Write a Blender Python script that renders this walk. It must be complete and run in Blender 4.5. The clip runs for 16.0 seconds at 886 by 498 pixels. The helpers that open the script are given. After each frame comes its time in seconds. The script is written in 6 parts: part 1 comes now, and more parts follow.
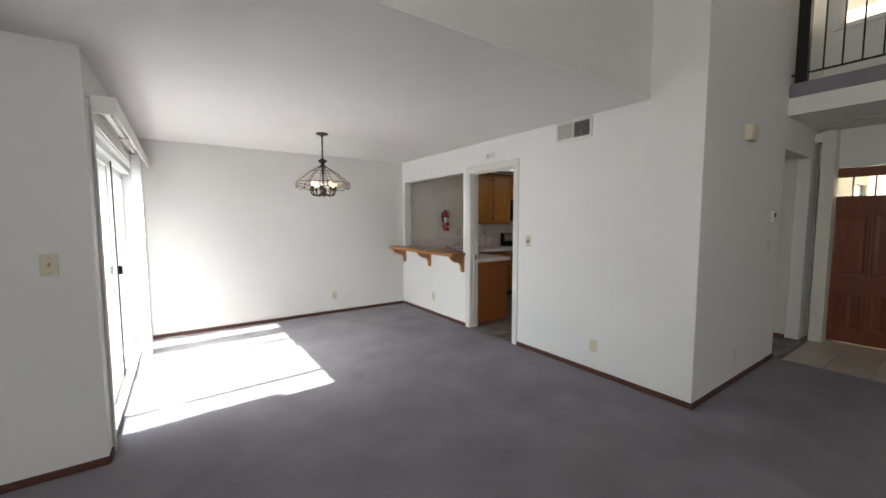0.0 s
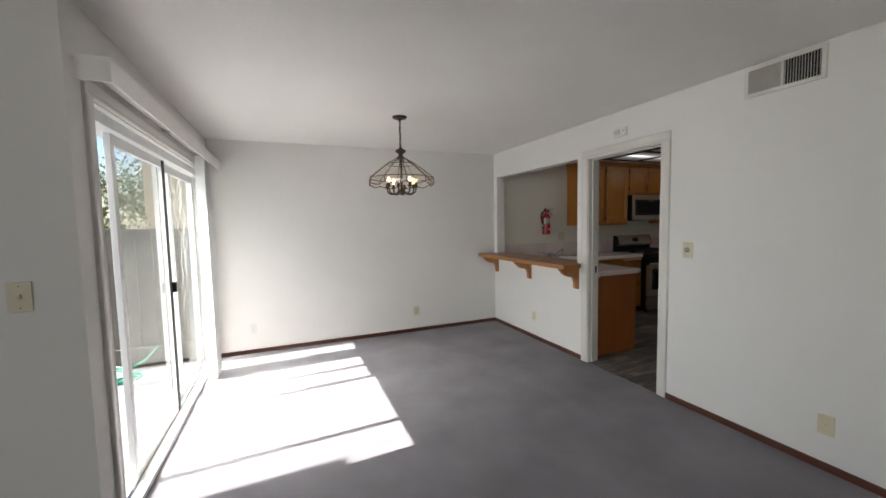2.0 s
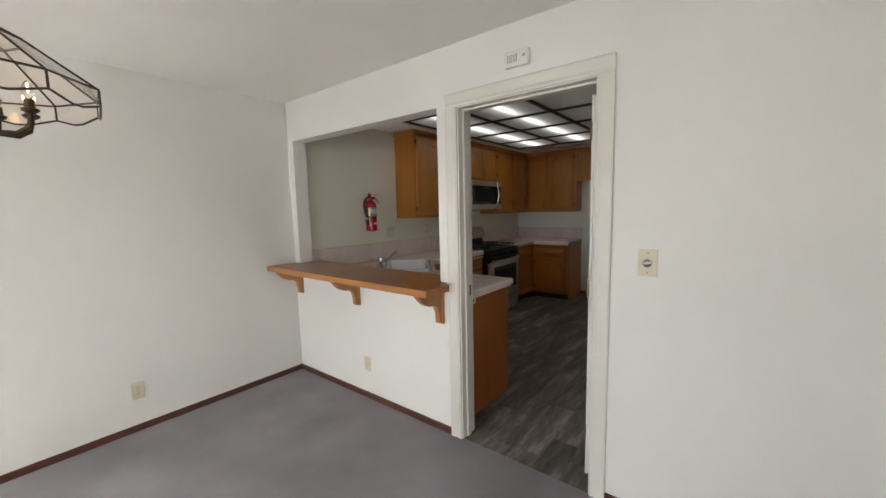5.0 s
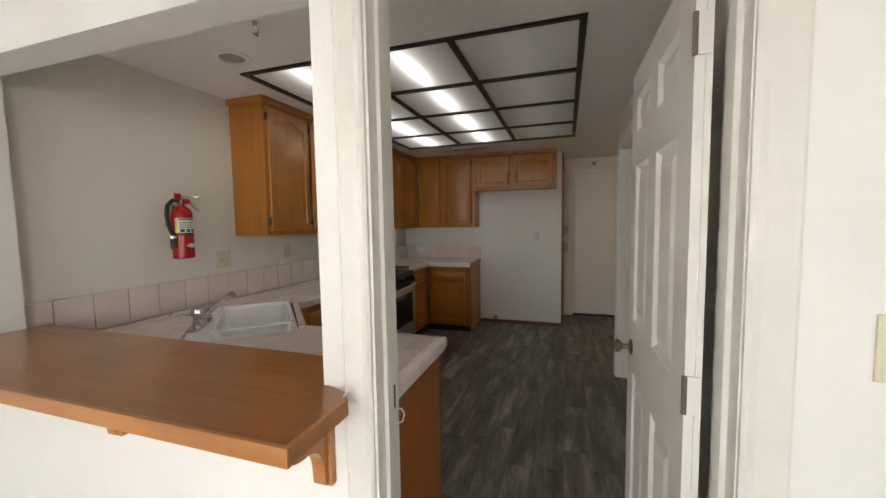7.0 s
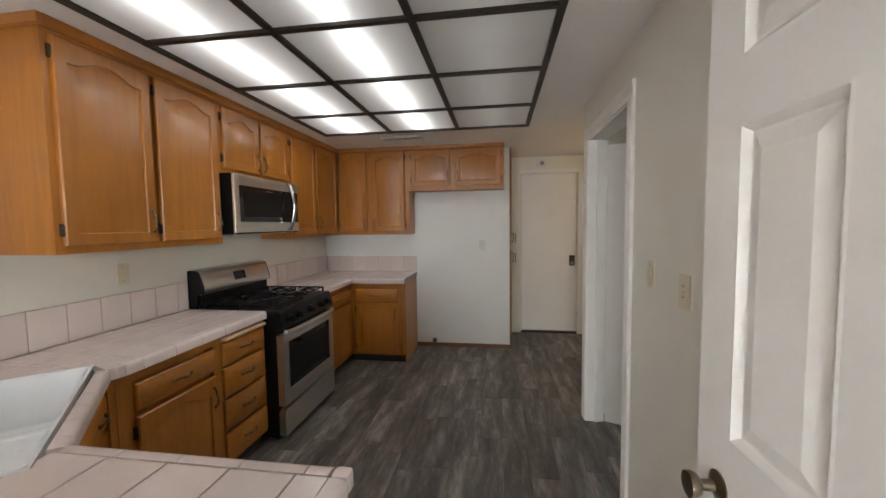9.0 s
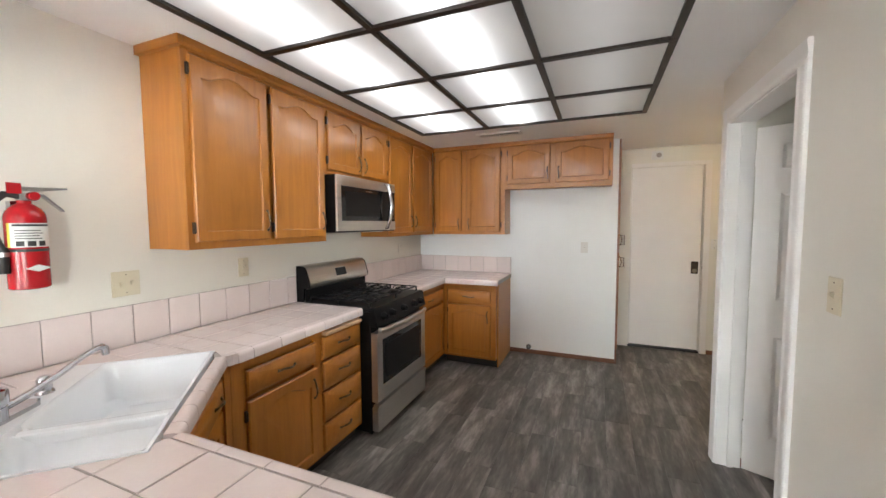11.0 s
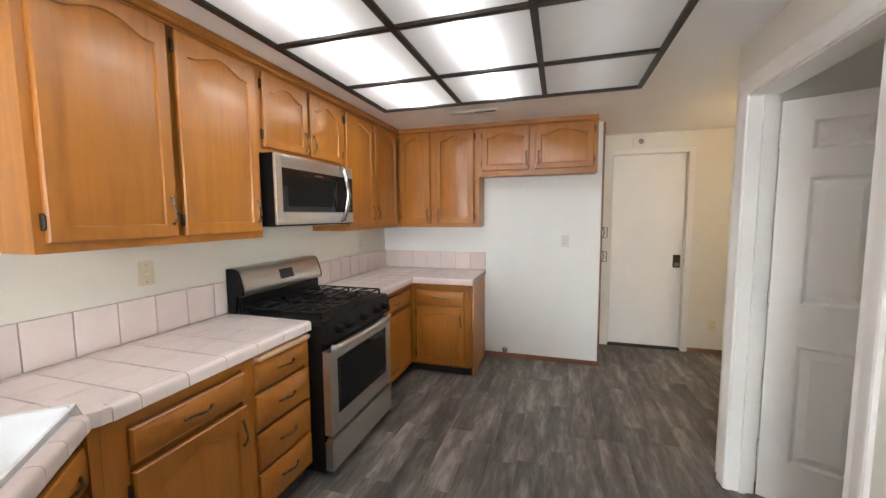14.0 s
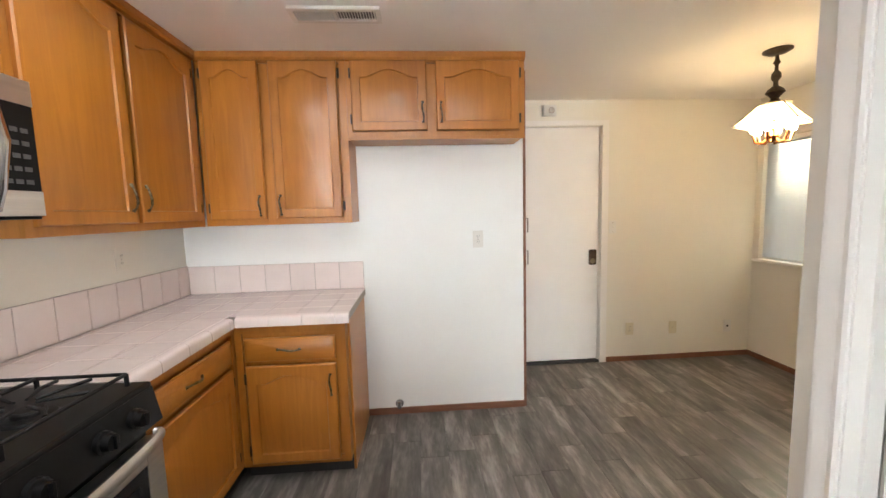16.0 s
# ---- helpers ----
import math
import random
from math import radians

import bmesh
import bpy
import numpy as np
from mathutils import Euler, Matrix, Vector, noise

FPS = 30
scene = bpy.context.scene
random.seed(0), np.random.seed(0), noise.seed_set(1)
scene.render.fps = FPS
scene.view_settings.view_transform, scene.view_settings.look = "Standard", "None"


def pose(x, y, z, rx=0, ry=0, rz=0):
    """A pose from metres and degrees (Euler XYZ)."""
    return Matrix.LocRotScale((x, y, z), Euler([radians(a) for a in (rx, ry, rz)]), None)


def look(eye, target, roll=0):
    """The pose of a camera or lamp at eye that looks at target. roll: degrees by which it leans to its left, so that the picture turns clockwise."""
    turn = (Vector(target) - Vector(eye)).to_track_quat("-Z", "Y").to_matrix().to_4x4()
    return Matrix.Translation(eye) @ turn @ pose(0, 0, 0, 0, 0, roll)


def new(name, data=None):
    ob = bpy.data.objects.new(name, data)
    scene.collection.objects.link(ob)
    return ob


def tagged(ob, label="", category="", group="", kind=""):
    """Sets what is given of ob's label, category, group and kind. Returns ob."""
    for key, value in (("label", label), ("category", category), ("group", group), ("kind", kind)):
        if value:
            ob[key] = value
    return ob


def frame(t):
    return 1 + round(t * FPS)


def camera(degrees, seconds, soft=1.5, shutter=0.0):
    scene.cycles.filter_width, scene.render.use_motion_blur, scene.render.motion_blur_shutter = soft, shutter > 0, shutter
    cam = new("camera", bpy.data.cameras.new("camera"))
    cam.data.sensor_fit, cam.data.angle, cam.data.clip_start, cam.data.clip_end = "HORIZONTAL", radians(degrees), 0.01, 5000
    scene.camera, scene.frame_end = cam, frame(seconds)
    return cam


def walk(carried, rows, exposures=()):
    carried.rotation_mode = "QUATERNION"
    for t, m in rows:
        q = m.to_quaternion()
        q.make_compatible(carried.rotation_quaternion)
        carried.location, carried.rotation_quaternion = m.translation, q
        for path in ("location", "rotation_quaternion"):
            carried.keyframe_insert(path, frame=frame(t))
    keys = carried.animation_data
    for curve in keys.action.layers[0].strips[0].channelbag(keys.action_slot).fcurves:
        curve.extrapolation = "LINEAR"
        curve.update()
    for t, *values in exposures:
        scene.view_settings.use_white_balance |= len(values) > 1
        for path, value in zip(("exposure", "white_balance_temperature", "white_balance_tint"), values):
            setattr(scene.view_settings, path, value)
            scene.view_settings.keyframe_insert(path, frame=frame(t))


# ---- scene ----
cam = camera(99.3, 16.0)
PATH = [
    (0, (0.581, 0.496, 1.474), (1.719, 2.133, 1.319), -0.1),
    (0.5, (0.634, 0.629, 1.454), (1.582, 2.381, 1.28), -0.2),
    (1, (0.712, 0.913, 1.475), (1.54, 2.725, 1.3), -0.7),
    (1.5, (0.836, 1.196, 1.469), (1.588, 3.041, 1.309), -1.0),
    (2, (0.947, 1.469, 1.485), (1.707, 3.313, 1.343), -1.2),
    (2.5, (1.047, 1.809, 1.489), (1.906, 3.61, 1.356), -1.5),
    (3, (1.202, 2.143, 1.493), (2.223, 3.856, 1.348), -2.0),
    (3.5, (1.4, 2.428, 1.506), (2.581, 4.034, 1.347), -2.0),
    (3.7, (1.457, 2.557, 1.505), (2.713, 4.105, 1.339), -2.1),
    (5.8, (2.301, 3.559, 1.497), (4.028, 4.546, 1.293), -0.9),
    (6, (2.418, 3.716, 1.466), (4.19, 4.625, 1.275), -1.0),
    (6.5, (2.673, 3.82, 1.478), (4.497, 4.622, 1.3), -0.8),
    (7, (2.919, 3.967, 1.469), (4.814, 4.589, 1.323), -0.9),
    (7.5, (3.164, 4.084, 1.488), (5.127, 4.442, 1.351), -1.5),
    (8, (3.418, 4.098, 1.485), (5.39, 4.405, 1.356), -1.0),
    (8.2, (3.507, 4.109, 1.484), (5.484, 4.388, 1.353), -0.8),
    (10.3, (3.939, 4.209, 1.515), (5.873, 4.699, 1.383), -0.2),
    (10.5, (3.932, 4.208, 1.509), (5.84, 4.792, 1.379), -0.2),
    (11, (3.919, 4.215, 1.504), (5.763, 4.976, 1.371), -0.3),
    (11.5, (3.902, 4.221, 1.508), (5.686, 5.115, 1.373), -0.6),
    (12, (3.891, 4.214, 1.505), (5.629, 5.194, 1.371), -1.0),
    (12.5, (3.894, 4.213, 1.503), (5.623, 5.207, 1.356), -1.2),
    (13, (3.942, 4.22, 1.499), (5.711, 5.139, 1.334), -1.1),
    (13.5, (4.132, 4.304, 1.491), (5.977, 5.056, 1.316), -0.7),
    (14, (4.352, 4.407, 1.503), (6.255, 4.997, 1.325), -0.4),
    (14.5, (4.63, 4.451, 1.48), (6.563, 4.931, 1.3), -0.3),
    (15, (4.97, 4.524, 1.46), (6.932, 4.866, 1.278), -0.5),
    (15.5, (5.31, 4.689, 1.47), (7.297, 4.804, 1.278), -1.0),
    (16, (5.666, 4.766, 1.435), (7.652, 4.638, 1.239), -1.5),
]
EXPOSURES = [(0.0, 2.57, 6550, 10), (1.0, 2.5, 6600, 10), (2.5, 2.08, 6850, 10), (3.5, 2.2, 7100, 10), (6.0, 2.95, 6900, 10), (6.5, 3.05, 6900, 10), (7.0, 3.3, 7200, 10), (7.5, 3.52, 7250, 10), (8.0, 3.56, 7100, 10), (10.4, 4.88, 6500, 10), (13.0, 4.9, 6500, 10), (14.5, 5.1, 6550, 10), (15.0, 5.2, 6550, 10), (16.0, 5.4, 6550, 10)]
walk(cam, [(t, look(eye, target, roll)) for t, eye, target, roll in PATH], EXPOSURES)

# ---- light ----
SUN_WAY = Vector((1.0, 0.058, -1.2)).normalized()
world = bpy.data.worlds.new("world")
scene.world = world
world.use_nodes = True
wn = world.node_tree.nodes
sky = wn.new("ShaderNodeTexSky")
sky.sky_type = "NISHITA"
sky.sun_disc = False
sky.sun_elevation = math.asin(-SUN_WAY.z)
sky.sun_rotation = math.atan2(-SUN_WAY.x, -SUN_WAY.y)
world.node_tree.links.new(sky.outputs[0], wn["Background"].inputs[0])
wn["Background"].inputs[1].default_value = 0.05

sun_data = bpy.data.lights.new("sun", "SUN")
sun_data.energy = 3.5
sun_data.angle = radians(0.5)
sun_data.color = (1.0, 0.975, 0.94)
sun = new("sun", sun_data)
sun.matrix_world = look(Vector((0, 0, 8)) - SUN_WAY * 6, Vector((0, 0, 8)))


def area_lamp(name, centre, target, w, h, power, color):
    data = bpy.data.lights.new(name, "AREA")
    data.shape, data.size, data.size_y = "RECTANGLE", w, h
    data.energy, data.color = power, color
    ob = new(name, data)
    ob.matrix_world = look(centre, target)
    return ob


# added sky-light stand-ins: out on the patio, and at an unseen living room opening
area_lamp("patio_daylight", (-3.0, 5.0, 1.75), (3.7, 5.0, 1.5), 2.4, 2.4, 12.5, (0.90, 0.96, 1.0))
area_lamp("living_fill", (-3.0, -1.8, 1.8), (3.7, -1.2, 1.8), 2.2, 2.0, 13, (0.96, 0.98, 1.0))

# ---- materials ----


def mat(name, color, rough=0.5, metal=0.0, var=0.06, scale=6.0, fine=120.0, bump=0.0, bscale=200.0, dist=0.002, stretch=(1, 1, 1), rand=0.0, spec=0.5, hue=None):
    """A painted, moulded or metal surface with variation at two scales and fine relief."""
    m = bpy.data.materials.new(name)
    m.use_nodes = True
    n, l = m.node_tree.nodes, m.node_tree.links
    b = n["Principled BSDF"]
    b.inputs["Roughness"].default_value, b.inputs["Metallic"].default_value = rough, metal
    b.inputs["Specular IOR Level"].default_value = spec
    co = n.new("ShaderNodeTexCoord")
    mp = n.new("ShaderNodeMapping")
    mp.inputs["Scale"].default_value = stretch
    l.new(co.outputs["Object"], mp.inputs[0])
    t1, t2 = n.new("ShaderNodeTexNoise"), n.new("ShaderNodeTexNoise")
    t1.inputs["Scale"].default_value, t2.inputs["Scale"].default_value = scale, fine
    t1.inputs["Detail"].default_value = 5
    for t in (t1, t2):
        l.new(mp.outputs[0], t.inputs["Vector"])
    mix = n.new("ShaderNodeMath")
    mix.operation = "MULTIPLY_ADD"
    mix.inputs[1].default_value = 0.65
    sub = n.new("ShaderNodeMath")
    sub.operation = "MULTIPLY"
    sub.inputs[1].default_value = 0.35
    l.new(t2.outputs["Fac"], sub.inputs[0])
    l.new(t1.outputs["Fac"], mix.inputs[0])
    l.new(sub.outputs[0], mix.inputs[2])
    ramp = n.new("ShaderNodeValToRGB")
    c = Vector(color)
    dark, light = c * (1 - 2 * var), c * (1 + 1.6 * var)
    if hue:
        dark = Vector(hue)
    ramp.color_ramp.elements[0].position, ramp.color_ramp.elements[1].position = 0.3, 0.7
    ramp.color_ramp.elements[0].color, ramp.color_ramp.elements[1].color = (*dark, 1), (*light, 1)
    l.new(mix.outputs[0], ramp.inputs[0])
    out = ramp.outputs[0]
    if rand:
        info = n.new("ShaderNodeObjectInfo")
        hsv = n.new("ShaderNodeHueSaturation")
        mr = n.new("ShaderNodeMapRange")
        mr.inputs["To Min"].default_value, mr.inputs["To Max"].default_value = 1 - rand, 1 + rand
        l.new(info.outputs["Random"], mr.inputs["Value"])
        l.new(mr.outputs[0], hsv.inputs["Value"])
        l.new(out, hsv.inputs["Color"])
        out = hsv.outputs[0]
    l.new(out, b.inputs["Base Color"])
    if bump:
        bt, bp = n.new("ShaderNodeTexNoise"), n.new("ShaderNodeBump")
        bt.inputs["Scale"].default_value = bscale
        bt.inputs["Detail"].default_value = 3
        l.new(mp.outputs[0], bt.inputs["Vector"])
        bp.inputs["Strength"].default_value, bp.inputs["Distance"].default_value = bump, dist
        l.new(bt.outputs["Fac"], bp.inputs["Height"])
        l.new(bp.outputs[0], b.inputs["Normal"])
    return m


def wood(name, dark, light, rough=0.35, along="z", coat=0.3, rand=0.06, grain=22.0):
    """Oak or similar: long fibres, cathedral figure and pores along one axis."""
    m = bpy.data.materials.new(name)
    m.use_nodes = True
    n, l = m.node_tree.nodes, m.node_tree.links
    b = n["Principled BSDF"]
    b.inputs["Coat Weight"].default_value = coat
    b.inputs["Coat Roughness"].default_value = 0.22
    b.inputs["Roughness"].default_value = rough
    co, mp = n.new("ShaderNodeTexCoord"), n.new("ShaderNodeMapping")
    s = {"x": (0.08, 1, 1), "y": (1, 0.08, 1), "z": (1, 1, 0.08)}[along]
    mp.inputs["Scale"].default_value = s
    l.new(co.outputs["Object"], mp.inputs[0])
    info = n.new("ShaderNodeObjectInfo")
    off = n.new("ShaderNodeVectorMath")
    off.operation = "MULTIPLY_ADD"
    off.inputs[1].default_value = (1, 1, 1)
    sh = n.new("ShaderNodeCombineXYZ")
    mul = n.new("ShaderNodeMath")
    mul.operation = "MULTIPLY"
    mul.inputs[1].default_value = 9.0
    l.new(info.outputs["Random"], mul.inputs[0])
    for k in range(3):
        l.new(mul.outputs[0], sh.inputs[k])
    l.new(mp.outputs[0], off.inputs[0])
    l.new(sh.outputs[0], off.inputs[2])
    t1, t2 = n.new("ShaderNodeTexNoise"), n.new("ShaderNodeTexNoise")
    t1.inputs["Scale"].default_value, t1.inputs["Detail"].default_value = grain, 6
    t1.inputs["Distortion"].default_value = 1.2
    t2.inputs["Scale"].default_value, t2.inputs["Detail"].default_value = grain * 11, 2
    t3 = n.new("ShaderNodeTexNoise")
    t3.inputs["Scale"].default_value = 3.0
    l.new(off.outputs[0], t1.inputs["Vector"])
    l.new(off.outputs[0], t2.inputs["Vector"])
    l.new(co.outputs["Object"], t3.inputs["Vector"])
    a, a2 = n.new("ShaderNodeMath"), n.new("ShaderNodeMath")
    a.operation = a2.operation = "MULTIPLY_ADD"
    a.inputs[1].default_value, a2.inputs[1].default_value = 0.52, 0.14
    a3 = n.new("ShaderNodeMath")
    a3.operation = "MULTIPLY"
    a3.inputs[1].default_value = 0.34
    l.new(t3.outputs["Fac"], a3.inputs[0])
    l.new(t2.outputs["Fac"], a2.inputs[0])
    l.new(a3.outputs[0], a2.inputs[2])
    l.new(t1.outputs["Fac"], a.inputs[0])
    l.new(a2.outputs[0], a.inputs[2])
    ramp = n.new("ShaderNodeValToRGB")
    ramp.color_ramp.elements[0].position, ramp.color_ramp.elements[1].position = 0.32, 0.68
    ramp.color_ramp.elements[0].color, ramp.color_ramp.elements[1].color = (*dark, 1), (*light, 1)
    l.new(a.outputs[0], ramp.inputs[0])
    hsv, mr = n.new("ShaderNodeHueSaturation"), n.new("ShaderNodeMapRange")
    mr.inputs["To Min"].default_value, mr.inputs["To Max"].default_value = 1 - rand, 1 + rand
    l.new(info.outputs["Random"], mr.inputs["Value"])
    l.new(mr.outputs[0], hsv.inputs["Value"])
    l.new(ramp.outputs[0], hsv.inputs["Color"])
    l.new(hsv.outputs[0], b.inputs["Base Color"])
    bp = n.new("ShaderNodeBump")
    bp.inputs["Strength"].default_value, bp.inputs["Distance"].default_value = 0.15, 0.0015
    l.new(t2.outputs["Fac"], bp.inputs["Height"])
    l.new(bp.outputs[0], b.inputs["Normal"])
    return m


def glass(name, color=(1, 1, 1), rough=0.0, ior=1.45):
    m = bpy.data.materials.new(name)
    m.use_nodes = True
    b = m.node_tree.nodes["Principled BSDF"]
    b.inputs["Base Color"].default_value = (*color, 1)
    b.inputs["Roughness"].default_value, b.inputs["IOR"].default_value = rough, ior
    b.inputs["Transmission Weight"].default_value = 1.0
    return m


def glow(name, color, strength, base=(0.8, 0.8, 0.8)):
    m = bpy.data.materials.new(name)
    m.use_nodes = True
    b = m.node_tree.nodes["Principled BSDF"]
    b.inputs["Base Color"].default_value = (*base, 1)
    b.inputs["Emission Color"].default_value = (*color, 1)
    b.inputs["Emission Strength"].default_value = strength
    return m


M_WALL = mat("wall_paint", (0.82, 0.81, 0.785), 0.75, var=0.012, scale=1.5, bump=0.25, bscale=90, dist=0.002)
M_KWALL = mat("kitchen_paint", (0.78, 0.757, 0.68), 0.55, var=0.012, scale=1.5, bump=0.22, bscale=90, dist=0.002)
M_CEIL = mat("ceiling_paint", (0.86, 0.845, 0.815), 0.85, var=0.012, scale=2, bump=0.3, bscale=70, dist=0.003)
M_TRIM = mat("trim_paint", (0.735, 0.712, 0.665), 0.38, var=0.02, scale=5, bump=0.08, bscale=40)
# kitchen paint made whiter and cooler: daylight on this wall put into its colour
M_FWALL = mat("refrigerator_wall_daylit", (0.84, 0.845, 0.825), 0.5, var=0.012, scale=1.5, bump=0.22, bscale=90, dist=0.002)
M_WHITE = mat("white_door_paint", (0.83, 0.81, 0.775), 0.4, var=0.015, scale=4, bump=0.08, bscale=50)
M_VINYL = mat("white_vinyl_frame", (0.78, 0.79, 0.78), 0.35, var=0.02, scale=6)
M_CARPET = mat("grey_carpet", (0.305, 0.291, 0.318), 0.95, var=0.12, scale=2.2, fine=420, bump=0.9, bscale=420, dist=0.006, spec=0.1)
M_BASE = wood("baseboard_stained", (0.07, 0.022, 0.014), (0.13, 0.045, 0.028), 0.45, "y", 0.1)
M_BASEK = wood("baseboard_brown", (0.15, 0.06, 0.03), (0.25, 0.11, 0.06), 0.45, "y", 0.1)
M_OAK = wood("honey_oak", (0.355, 0.124, 0.014), (0.50, 0.190, 0.025), 0.36, "z", 0.35)
# blue-grey puts the daylight behind the nook blinds into the slat colour
M_BLIND = mat("daylit_blind_slat", (0.55, 0.60, 0.66), 0.45, var=0.02, scale=6)
# darker, redder oak than the fronts, for the peninsula's end panel
M_OAKEND = wood("oak_end_dark", (0.28, 0.078, 0.012), (0.37, 0.115, 0.02), 0.36, "z", 0.35)
M_OAKX = wood("honey_oak_rail", (0.355, 0.124, 0.014), (0.50, 0.190, 0.025), 0.36, "x", 0.35)
M_OAKY = wood("honey_oak_cross", (0.355, 0.124, 0.014), (0.50, 0.190, 0.025), 0.36, "y", 0.35)
M_SHELF = wood("bar_oak", (0.25, 0.085, 0.02), (0.40, 0.16, 0.04), 0.3, "y", 0.4)
M_SHELFE = wood("bar_oak_edge", (0.36, 0.14, 0.04), (0.52, 0.23, 0.075), 0.35, "y", 0.3)
M_FDOOR = wood("mahogany_door", (0.14, 0.030, 0.008), (0.24, 0.060, 0.016), 0.3, "z", 0.5)
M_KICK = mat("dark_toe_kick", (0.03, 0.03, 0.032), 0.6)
M_TILE = mat("pink_white_tile", (0.75, 0.65, 0.62), 0.18, var=0.02, scale=9, rand=0.035, bump=0.04, bscale=25)
M_GROUT = mat("grey_grout", (0.36, 0.32, 0.29), 0.9, var=0.1, scale=30, bump=0.3, bscale=300)
M_ETILE = mat("beige_entry_tile", (0.52, 0.47, 0.40), 0.35, var=0.08, scale=5, rand=0.06)
M_SINK = mat("white_enamel", (0.86, 0.88, 0.90), 0.12, var=0.01)
M_CHROME = mat("chrome", (0.52, 0.52, 0.54), 0.14, 1.0, var=0.03)
M_STEEL = mat("brushed_steel", (0.62, 0.60, 0.57), 0.34, 1.0, var=0.05, scale=3, fine=60, stretch=(1, 1, 30), bump=0.05, bscale=60)
M_BRONZE = mat("antique_bronze", (0.075, 0.055, 0.04), 0.42, 0.85, var=0.2, scale=30)
M_BRASS = mat("aged_brass_pull", (0.17, 0.13, 0.08), 0.3, 0.95, var=0.45, scale=60)
M_COPPER = mat("polished_copper", (0.62, 0.27, 0.12), 0.22, 1.0, var=0.1, scale=30)
M_NICKEL = mat("satin_nickel", (0.27, 0.23, 0.17), 0.3, 1.0, var=0.06)
M_BLACK = mat("black_enamel", (0.006, 0.006, 0.0065), 0.32, var=0.1, spec=0.2)
M_IRON = mat("cast_iron", (0.007, 0.007, 0.0075), 0.5, var=0.2, bump=0.3, bscale=200, spec=0.3)
M_OVENGLASS = mat("dark_oven_glass", (0.012, 0.012, 0.013), 0.06, var=0.05)
M_RUBBER = mat("black_rubber", (0.02, 0.02, 0.02), 0.6)
M_RED = mat("red_enamel", (0.40, 0.009, 0.014), 0.22, var=0.05)
M_LABEL = mat("paper_label", (0.75, 0.75, 0.72), 0.5, var=0.02)
M_INK = mat("black_ink", (0.03, 0.03, 0.03), 0.6)
M_YELLOW = mat("yellow_label", (0.72, 0.6, 0.08), 0.5)
M_IVORY = mat("ivory_plastic", (0.68, 0.62, 0.46), 0.35, var=0.02)
M_WPLASTIC = mat("white_plastic", (0.75, 0.75, 0.72), 0.35, var=0.02)
M_GRIDBAR = mat("dark_bronze_grid", (0.03, 0.022, 0.016), 0.45, 0.2)
M_GLASS = glass("clear_glass", (0.97, 1.0, 0.98))
M_AMBER = glass("lamp_glass", (1.0, 0.97, 0.92), 0.02)
M_CONCRETE = mat("patio_concrete", (0.42, 0.40, 0.37), 0.85, var=0.12, scale=3, bump=0.3, bscale=60)
M_FENCE = wood("weathered_fence", (0.07, 0.066, 0.058), (0.13, 0.12, 0.105), 0.85, "z", 0.0, 0.15, 14)
M_LEAF = mat("leaf_green", (0.07, 0.10, 0.03), 0.55, var=0.3, scale=3, rand=0.1)
M_BARK = mat("bark", (0.12, 0.09, 0.06), 0.9, var=0.2, scale=12, bump=0.8, bscale=30, dist=0.02)
M_HOSE = mat("green_hose", (0.03, 0.25, 0.19), 0.4)
M_GROUND = mat("dry_ground", (0.22, 0.19, 0.13), 0.95, var=0.2, scale=2)
M_CANDLE = glow("candle_bulb", (1.0, 0.58, 0.24), 1.6)
M_BULB = glow("warm_bulb", (1.0, 0.76, 0.52), 1.7)
M_BLACKIRON = mat("black_iron", (0.015, 0.014, 0.013), 0.5, 0.3)

# ---- building helpers ----
ORG = {}


def box(bm, x0, x1, y0, y1, z0, z1, bevel=0.0):
    r = bmesh.ops.create_cube(bm, size=1.0)
    m = Matrix.Translation(((x0 + x1) / 2, (y0 + y1) / 2, (z0 + z1) / 2)) @ Matrix.Diagonal((abs(x1 - x0), abs(y1 - y0), abs(z1 - z0), 1))
    bmesh.ops.transform(bm, matrix=m, verts=r["verts"])
    if bevel:
        es = list({e for v in r["verts"] for e in v.link_edges})
        bmesh.ops.bevel(bm, geom=es, offset=bevel, segments=2, affect="EDGES", profile=0.6)
    return bm


def boxes(*rows, bevel=0.0):
    bm = bmesh.new()
    for r in rows:
        box(bm, *r, bevel=bevel)
    return bm


def bx(x0, x1, y0, y1, z0, z1, bevel=0.0):
    return box(bmesh.new(), x0, x1, y0, y1, z0, z1, bevel)


def cyl(bm, p, q, r, n=16, r2=None):
    p, q = Vector(p), Vector(q)
    d = q - p
    m = Matrix.Translation((p + q) / 2) @ d.to_track_quat("Z", "Y").to_matrix().to_4x4()
    bmesh.ops.create_cone(bm, cap_ends=True, segments=n, radius1=r, radius2=r if r2 is None else r2, depth=d.length, matrix=m)
    return bm


